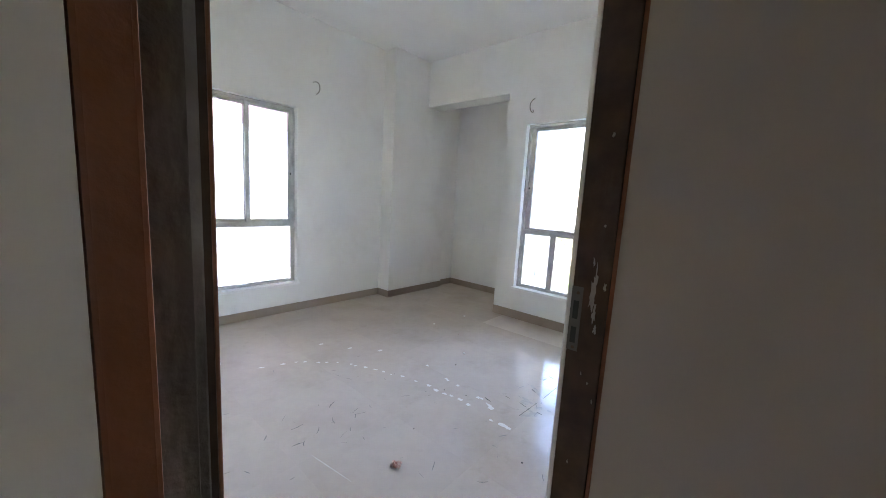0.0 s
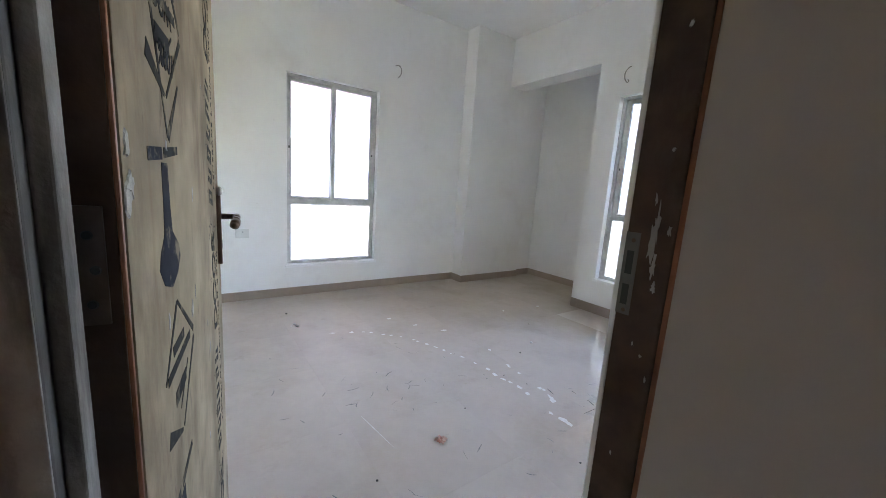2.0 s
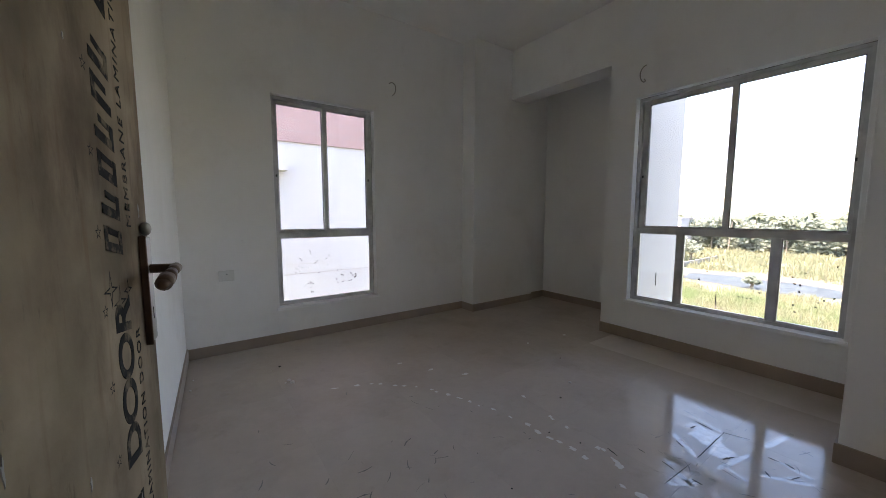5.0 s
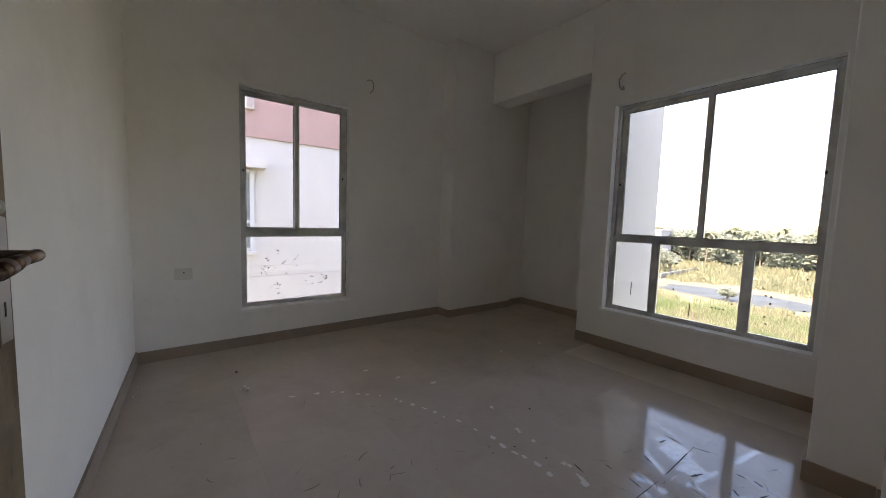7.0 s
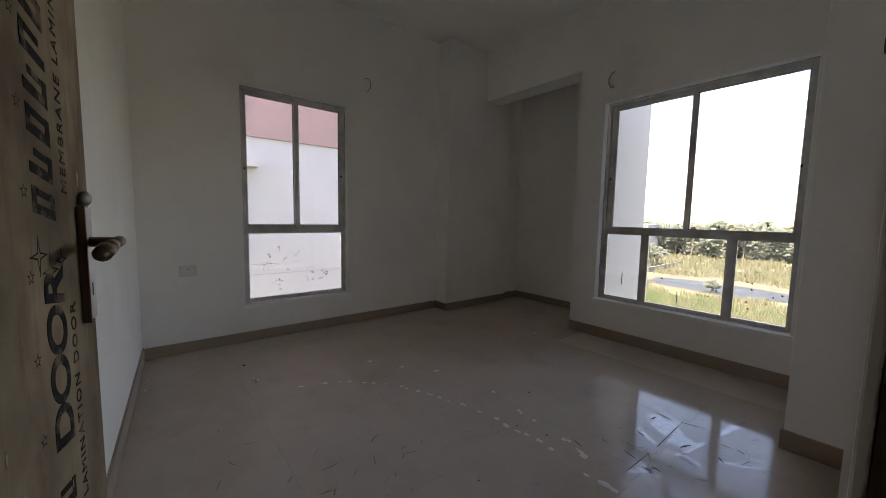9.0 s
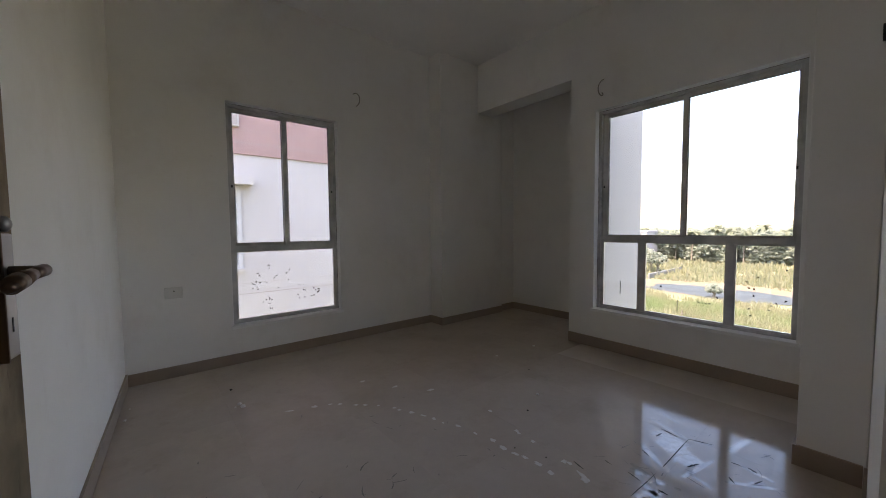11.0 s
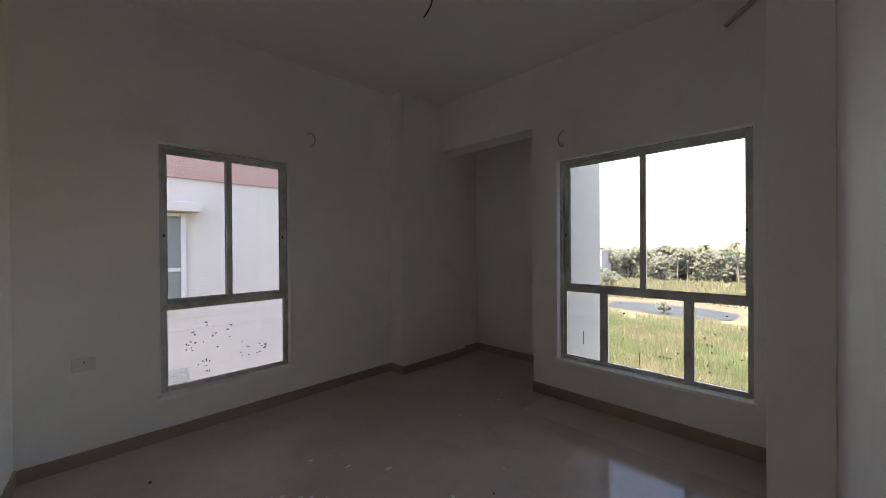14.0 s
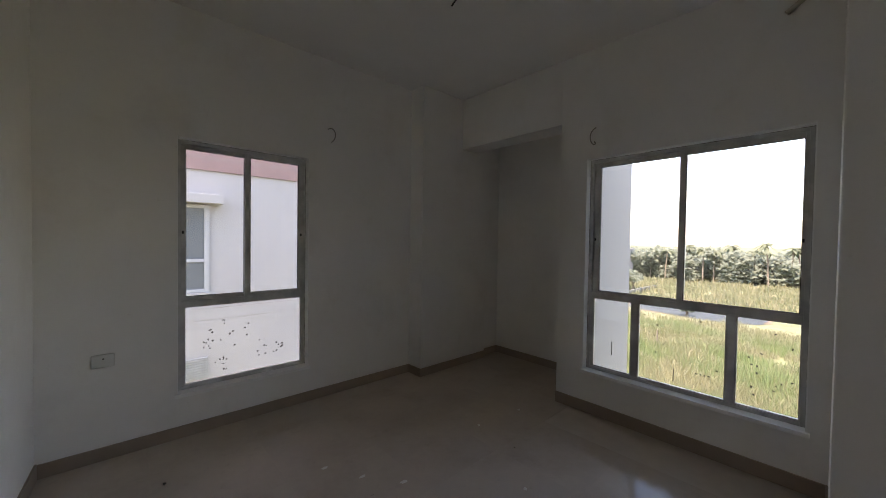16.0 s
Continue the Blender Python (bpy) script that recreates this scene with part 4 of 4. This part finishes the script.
WIREW = mat("wire_grey", (0.33, 0.31, 0.28), 0.6)
WIREB = mat("wire_black", (0.03, 0.03, 0.03), 0.5)
wire("wire", [(4.33, N, 2.405), (4.345, N - 0.03, 2.415), (4.375, N - 0.045, 2.39), (4.385, N - 0.04, 2.34), (4.37, N - 0.03, 2.30), (4.35, N - 0.025, 2.285)], 0.0045, WIREW, "loose grey wire tail poking from the wall", "wire")
wire("wire", [(E, 4.50, 2.37), (E - 0.03, 4.505, 2.36), (E - 0.045, 4.53, 2.31), (E - 0.04, 4.525, 2.25), (E - 0.03, 4.50, 2.22), (E - 0.03, 4.485, 2.235), (E - 0.03, 4.50, 2.25)], 0.0045, WIREW, "curled grey wire tail above the window", "wire")
wire("wire", [(4.20, 4.55, H), (4.16, 4.58, H - 0.05), (4.125, 4.68, H - 0.12), (4.093, 4.79, H - 0.18)], 0.005, WIREB, "black wire end hanging from the ceiling", "wire")
wire("wire", [(4.25, 4.54, H), (4.33, 4.58, H - 0.05), (4.40, 4.64, H - 0.13), (4.395, 4.67, H - 0.19), (4.377, 4.703, H - 0.23)], 0.005, WIREB, "black wire end hanging from the ceiling", "wire")
CONDUIT = mat("grey_conduit", (0.50, 0.44, 0.37), 0.7)
wire("conduit", [(E - 0.018, 3.36, 2.79), (E - 0.018, 3.25, 2.868), (E - 0.018, 3.06, 3.0)], 0.016, CONDUIT, "short grey conduit pipe stub on the wall", "conduit")

# switch box on the south wall
sw = tagged(box_part("switch_box", (3.575, 3.66, S1 + 0.0005, S1 + 0.012, 1.335, 1.415), WHITE, None, "", 0.01), "white wall switch box with a dark socket", "switch")
box_part("socket", (3.62, 3.6625, S1 + 0.0122, S1 + 0.016, 1.372, 1.386), RUBBER, sw)


# mud specks on the panes
def specks(name, spots, to_world, label, size=0.9):
    for k, (a, z) in enumerate(spots):
        rnd = random.Random(k * 7 + len(spots))
        bm = bmesh.new()
        blob(bm, 0, 0, rnd.uniform(0.005, 0.012) * size, rnd.uniform(0.005, 0.010) * size, 0, k, 7, 0.001, 0.5)
        on_plane(bm, to_world(a, z))
        tagged(part("mud_speck", bm, SPECK), label, "mud speck", group=name)


rs1 = random.Random(21)
W1S = [(rs1.gauss(3.42, 0.035), rs1.gauss(0.61, 0.05)) for _ in range(9)] + [(rs1.uniform(3.5, 3.7), rs1.uniform(0.52, 0.78)) for _ in range(9)] + \
      [(rs1.gauss(3.52, 0.03), rs1.uniform(0.345, 0.47)) for _ in range(8)] + [(rs1.gauss(3.82, 0.04), rs1.uniform(0.36, 0.56)) for _ in range(8)] + \
      [(rs1.gauss(3.96, 0.03), rs1.gauss(0.46, 0.03)) for _ in range(6)]
specks("specks on window one", W1S, lambda a, z: Matrix(((1, 0, 0, a), (0, 0, -1, N + 0.0812), (0, 1, 0, z), (0, 0, 0, 1))), "dark mud speck on the window pane")
W2S = [(rs1.uniform(3.27, 3.5), rs1.uniform(0.42, 0.86)) for _ in range(15)] + [(rs1.uniform(3.64, 4.1), rs1.uniform(0.45, 0.88)) for _ in range(9)] + [(3.77 - 0.024 * k, 0.49) for k in range(4)]
specks("specks on window two", W2S, lambda a, z: Matrix(((0, 0, -1, E + 0.0812), (1, 0, 0, a), (0, 1, 0, z), (0, 0, 0, 1))), "dark mud speck on the window pane", 0.8)
for (y, z0, z1) in ((4.36, 0.48, 0.59), (3.912, 0.395, 0.49)):
    bm = bmesh.new()
    box(bm, E + 0.0795, E + 0.0812, y - 0.003, y + 0.003, z0, z1)
    tagged(part("mud_streak", bm, SPECK), "thin dark mud streak on the window pane", "mud streak")

# dried paint drips in two trails across the floor
PAINT = mat("dried_paint", (0.76, 0.735, 0.70), 0.7, var=0.08, scale=40, bump=0.2)
TRAIL_A = [(3.305, 5.193), (3.57, 5.078), (3.748, 4.89), (3.854, 4.754), (3.966, 4.494), (4.034, 4.201), (4.059, 3.961), (4.067, 3.826), (4.049, 3.732), (4.044, 3.513), (4.008, 3.419)]
TRAIL_B = [(4.267, 4.392), (4.224, 4.184), (4.206, 4.024), (4.195, 3.826), (4.161, 3.7), (4.104, 3.617)]
rt = random.Random(33)
k = 0
for trail, step in ((TRAIL_A, 0.062), (TRAIL_B, 0.055)):
    for (xa, ya), (xb, yb) in zip(trail, trail[1:]):
        L = math.hypot(xb - xa, yb - ya)
        for q in range(max(1, int(L / step))):
            f = (q + rt.uniform(0.1, 0.9)) / max(1, int(L / step))
            if rt.random() < 0.22:
                continue
            big = 1.0 + 0.9 * max(0, 3.95 - (ya + (yb - ya) * f))
            bm = bmesh.new()
            blob(bm, 0, 0, rt.uniform(0.009, 0.024) * big, rt.uniform(0.007, 0.014) * big, 0.0003, 1000 + k, 11, 0.0009, 0.4)
            ob = part("paint_drip", bm, PAINT)
            ob.location = (xa + (xb - xa) * f + rt.gauss(0, 0.008), ya + (yb - ya) * f + rt.gauss(0, 0.008), FZ)
            ob.rotation_euler = (0, 0, math.atan2(yb - ya, xb - xa))
            tagged(ob, "dried white paint drip on the floor tiles", "paint drip", group="paint drips across the floor")
            k += 1
for x, y in ((3.873, 5.264), (4.006, 5.035), (4.165, 4.83)):
    bm = bmesh.new()
    blob(bm, 0, 0, 0.02, 0.013, 0.0003, int(x * 1000), 11, 0.0009, 0.4)
    ob = part("paint_drip", bm, PAINT)
    ob.location = (x, y, FZ)
    tagged(ob, "dried white paint drip on the floor tiles", "paint drip", group="paint drips across the floor")

# wiped smears and scuffs under the wide window
WIPE = mat("wiped_gloss", (0.52, 0.46, 0.40), 0.05, var=0.15, scale=30, bump=0, spec=1.0)
WIPE.node_tree.nodes["Principled BSDF"].inputs["IOR"].default_value = 1.46
SCRATCH = mat("pale_scratch", (0.66, 0.62, 0.57), 0.7, var=0.1, scale=30)
SCUFF = mat("dark_scuff", (0.27, 0.25, 0.23), 0.7, var=0.2, scale=30, bump=0)


def streak(name, a, b, w, material, label, category, seed):
    rnd = random.Random(seed)
    bm = bmesh.new()
    A, B = Vector((*a, 0)), Vector((*b, 0))
    d = (B - A).normalized()
    n = Vector((-d.y, d.x, 0))
    left, right = [], []
    m = 12
    bow = rnd.uniform(-0.1, 0.1) * (B - A).length * (material is SCUFF)
    for q in range(m + 1):
        f = q / m
        c = A.lerp(B, f) + n * bow * math.sin(math.pi * f)
        ww = w * (0.35 + 0.65 * math.sin(math.pi * min(1, f * 0.9 + 0.08))) * rnd.uniform(0.55, 1.2)
        left.append(bm.verts.new(c + n * ww + Vector((0, 0, FZ + 0.0006))))
        right.append(bm.verts.new(c - n * ww * rnd.uniform(0.6, 1.1) + Vector((0, 0, FZ + 0.0006))))
    for q in range(m):
        bm.faces.new((left[q], left[q + 1], right[q + 1], right[q]))
    ob = part(name, bm, material)
    return tagged(ob, label, category)


def wipe(a, b, w, seed):
    """A straight swipe of a rag, its ends frayed."""
    rnd = random.Random(seed)
    bm = bmesh.new()
    A, B = Vector((*a, FZ + 0.0005)), Vector((*b, FZ + 0.0005))
    n = (B - A).normalized().cross(Vector((0, 0, 1)))
    rows = []
    for q in range(11):
        f = q / 10
        ww = w * (0.55 + 0.45 * min(1, 8 * f, 8 * (1 - f)))
        rows.append((bm.verts.new(A.lerp(B, f) - n * ww * rnd.uniform(0.82, 1.08)), bm.verts.new(A.lerp(B, f) + n * ww * rnd.uniform(0.82, 1.08))))
    for (p, q), (r, t_) in zip(rows, rows[1:]):
        bm.faces.new((p, q, t_, r))
    tagged(part("dust_smear", bm, WIPE), "glossy wiped streak in the floor dust", "dust smear")


WIPES = [((4.856, 3.342), (5.115, 3.288), 0.0199), ((4.485, 3.421), (4.724, 3.369), 0.0151), ((4.609, 3.651), (4.501, 3.511), 0.018), ((4.54, 3.417), (4.496, 3.32), 0.0105), ((5.016, 3.684), (4.963, 3.583), 0.0086), ((4.912, 3.718), (4.831, 3.511), 0.0096), ((4.593, 3.296), (4.697, 3.149), 0.0172), ((4.774, 3.271), (4.743, 3.156), 0.0145), ((4.411, 3.612), (4.383, 3.516), 0.0171), ((4.311, 3.52), (4.276, 3.441), 0.016), ((4.839, 3.476), (4.86, 3.405), 0.0116), ((4.384, 3.423), (4.39, 3.399), 0.0121)]
for k, (a, b, w) in enumerate(WIPES):
    wipe(a, b, 0.75 * w, 900 + k)
PATCHES = [(4.729, 3.546, 0.0785, 0.0536), (4.634, 3.442, 0.0631, 0.0462), (4.774, 3.614, 0.0478, 0.0288), (4.371, 3.57, 0.0317, 0.0284), (4.273, 3.471, 0.0517, 0.0238), (4.372, 3.472, 0.0267, 0.0173), (4.681, 3.204, 0.036, 0.0148), (4.22, 3.503, 0.0203, 0.0163), (4.684, 3.499, 0.055, 0.03)]
for k, (x, y, rx, ry) in enumerate(PATCHES):
    bm = bmesh.new()
    blob(bm, 0, 0, rx, ry, 0.0003, 1500 + k, 36, 0.0002, 0.22)
    ob = part("dust_smear", bm, WIPE)
    ob.matrix_world = pose(x, y, FZ, 0, 0, -40)
    tagged(ob, "glossy wiped patch in the floor dust", "dust smear")
JOINT = mat("black_joint_dirt", (0.05, 0.045, 0.04), 0.9)
DIRT_LINES = [((4.494, 3.504), (4.84, 3.501), 0.0036), ((4.197, 3.52), (4.423, 3.507), 0.0025), ((4.834, 3.506), (4.873, 3.403), 0.0045), ((4.337, 3.591), (4.32, 3.533), 0.004), ((4.32, 3.463), (4.318, 3.423), 0.005), ((4.783, 3.253), (4.765, 3.218), 0.0075), ((4.668, 3.211), (4.723, 3.192), 0.0036), ((4.641, 3.293), (4.608, 3.266), 0.005), ((4.581, 3.431), (4.646, 3.404), 0.006), ((4.559, 3.62), (4.531, 3.577), 0.0045), ((4.738, 3.62), (4.79, 3.611), 0.0061), ((4.835, 3.63), (4.815, 3.544), 0.0045), ((4.501, 3.415), (4.479, 3.337), 0.0025), ((4.773, 3.312), (4.774, 3.271), 0.005), ((4.338, 3.7), (4.332, 3.664), 0.003), ((4.219, 3.791), (4.203, 3.732), 0.004)]
for k, (a, b, w) in enumerate(DIRT_LINES):
    streak("joint_dirt", a, b, w, JOINT, "black dirt line packed in a floor joint", "dirt line", 640 + k)
streak("scratch", (3.134, 4.087), (3.176, 3.805), 0.003, SCRATCH, "long pale scratch on the floor tile", "scratch", 6)
rs2 = random.Random(71)
for q in range(64):
    x, y = rs2.uniform(2.75, 4.0), rs2.uniform(3.1, 5.1)
    a, L = rs2.uniform(0, 3.14), rs2.uniform(0.015, 0.07)
    streak("scuff_mark", (x, y), (x + L * math.cos(a), y + L * math.sin(a)), rs2.uniform(0.001, 0.004), SCUFF, "dark scuff mark on the floor tiles", "scuff mark", 100 + q)
for q in range(26):
    x, y = rs2.uniform(4.25, 5.0), rs2.uniform(3.0, 3.75)
    a, L = rs2.uniform(0, 3.14), rs2.uniform(0.015, 0.08)
    streak("scuff_mark", (x, y), (x + L * math.cos(a), y + L * math.sin(a)), rs2.uniform(0.001, 0.003), SCUFF, "dark scuff mark on the floor tiles", "scuff mark", 200 + q)


# plaster crumbs and litter
def crumb(x, y, r, seed, material, label, category, flat=0.6):
    rnd = random.Random(seed)
    bm = bmesh.new()
    bmesh.ops.create_icosphere(bm, subdivisions=2, radius=r)
    for v in bm.verts:
        v.co *= 1 + rnd.uniform(-0.25, 0.25)
        v.co.z *= flat
    lo = min(v.co.z for v in bm.verts)
    for v in bm.verts:
        v.co.z -= lo
    ob = part(category.replace(" ", "_"), bm, material)
    ob.location = (x, y, FZ + 0.0003)
    return tagged(ob, label, category)


for q, (x, y, r) in enumerate(((3.112, 5.446, 0.016), (3.126, 5.402, 0.02), (3.085, 5.422, 0.008), (4.656, 4.308, 0.014), (2.56, 5.662, 0.011), (2.577, 5.829, 0.007), (4.995, 4.974, 0.012), (5.447, 4.921, 0.014), (2.807, 3.325, 0.01))):
    crumb(x, y, 0.75 * r, 20 + q, PAINT, "small pale plaster crumb on the floor", "plaster crumb")
for q, (x, y, r) in enumerate(((3.108, 5.723, 0.012), (4.438, 4.222, 0.008), (4.086, 4.034, 0.006), (3.643, 3.878, 0.006), (3.032, 3.669, 0.007), (4.961, 4.608, 0.007), (4.142, 3.888, 0.006), (3.848, 3.304, 0.007))):
    crumb(x, y, 0.7 * r, 50 + q, SPECK, "small dark crumb of dirt on the floor", "dirt crumb")
# crumpled sachet
FOIL = mat("printed_foil", (0.45, 0.16, 0.11), 0.4, 0.2, var=0.3, scale=60, bump=0.3, bscale=80, tint=(0.75, 0.6, 0.5), tscale=45)
bm = bmesh.new()
bmesh.ops.create_grid(bm, x_segments=8, y_segments=8, size=0.024)
rf = random.Random(4)
for v in bm.verts:
    v.co.z = 0.004 + abs(rf.gauss(0, 0.006))
    v.co.x *= 1 + rf.uniform(-0.1, 0.1)
bmesh.ops.solidify(bm, geom=bm.faces, thickness=0.0008)
sach = part("sachet", bm, FOIL)
sach.location = (3.385, 3.735, FZ + 0.001)
sach.rotation_euler = (0, 0, 0.5)
tagged(sach, "small crumpled red and white foil sachet on the floor", "sachet")
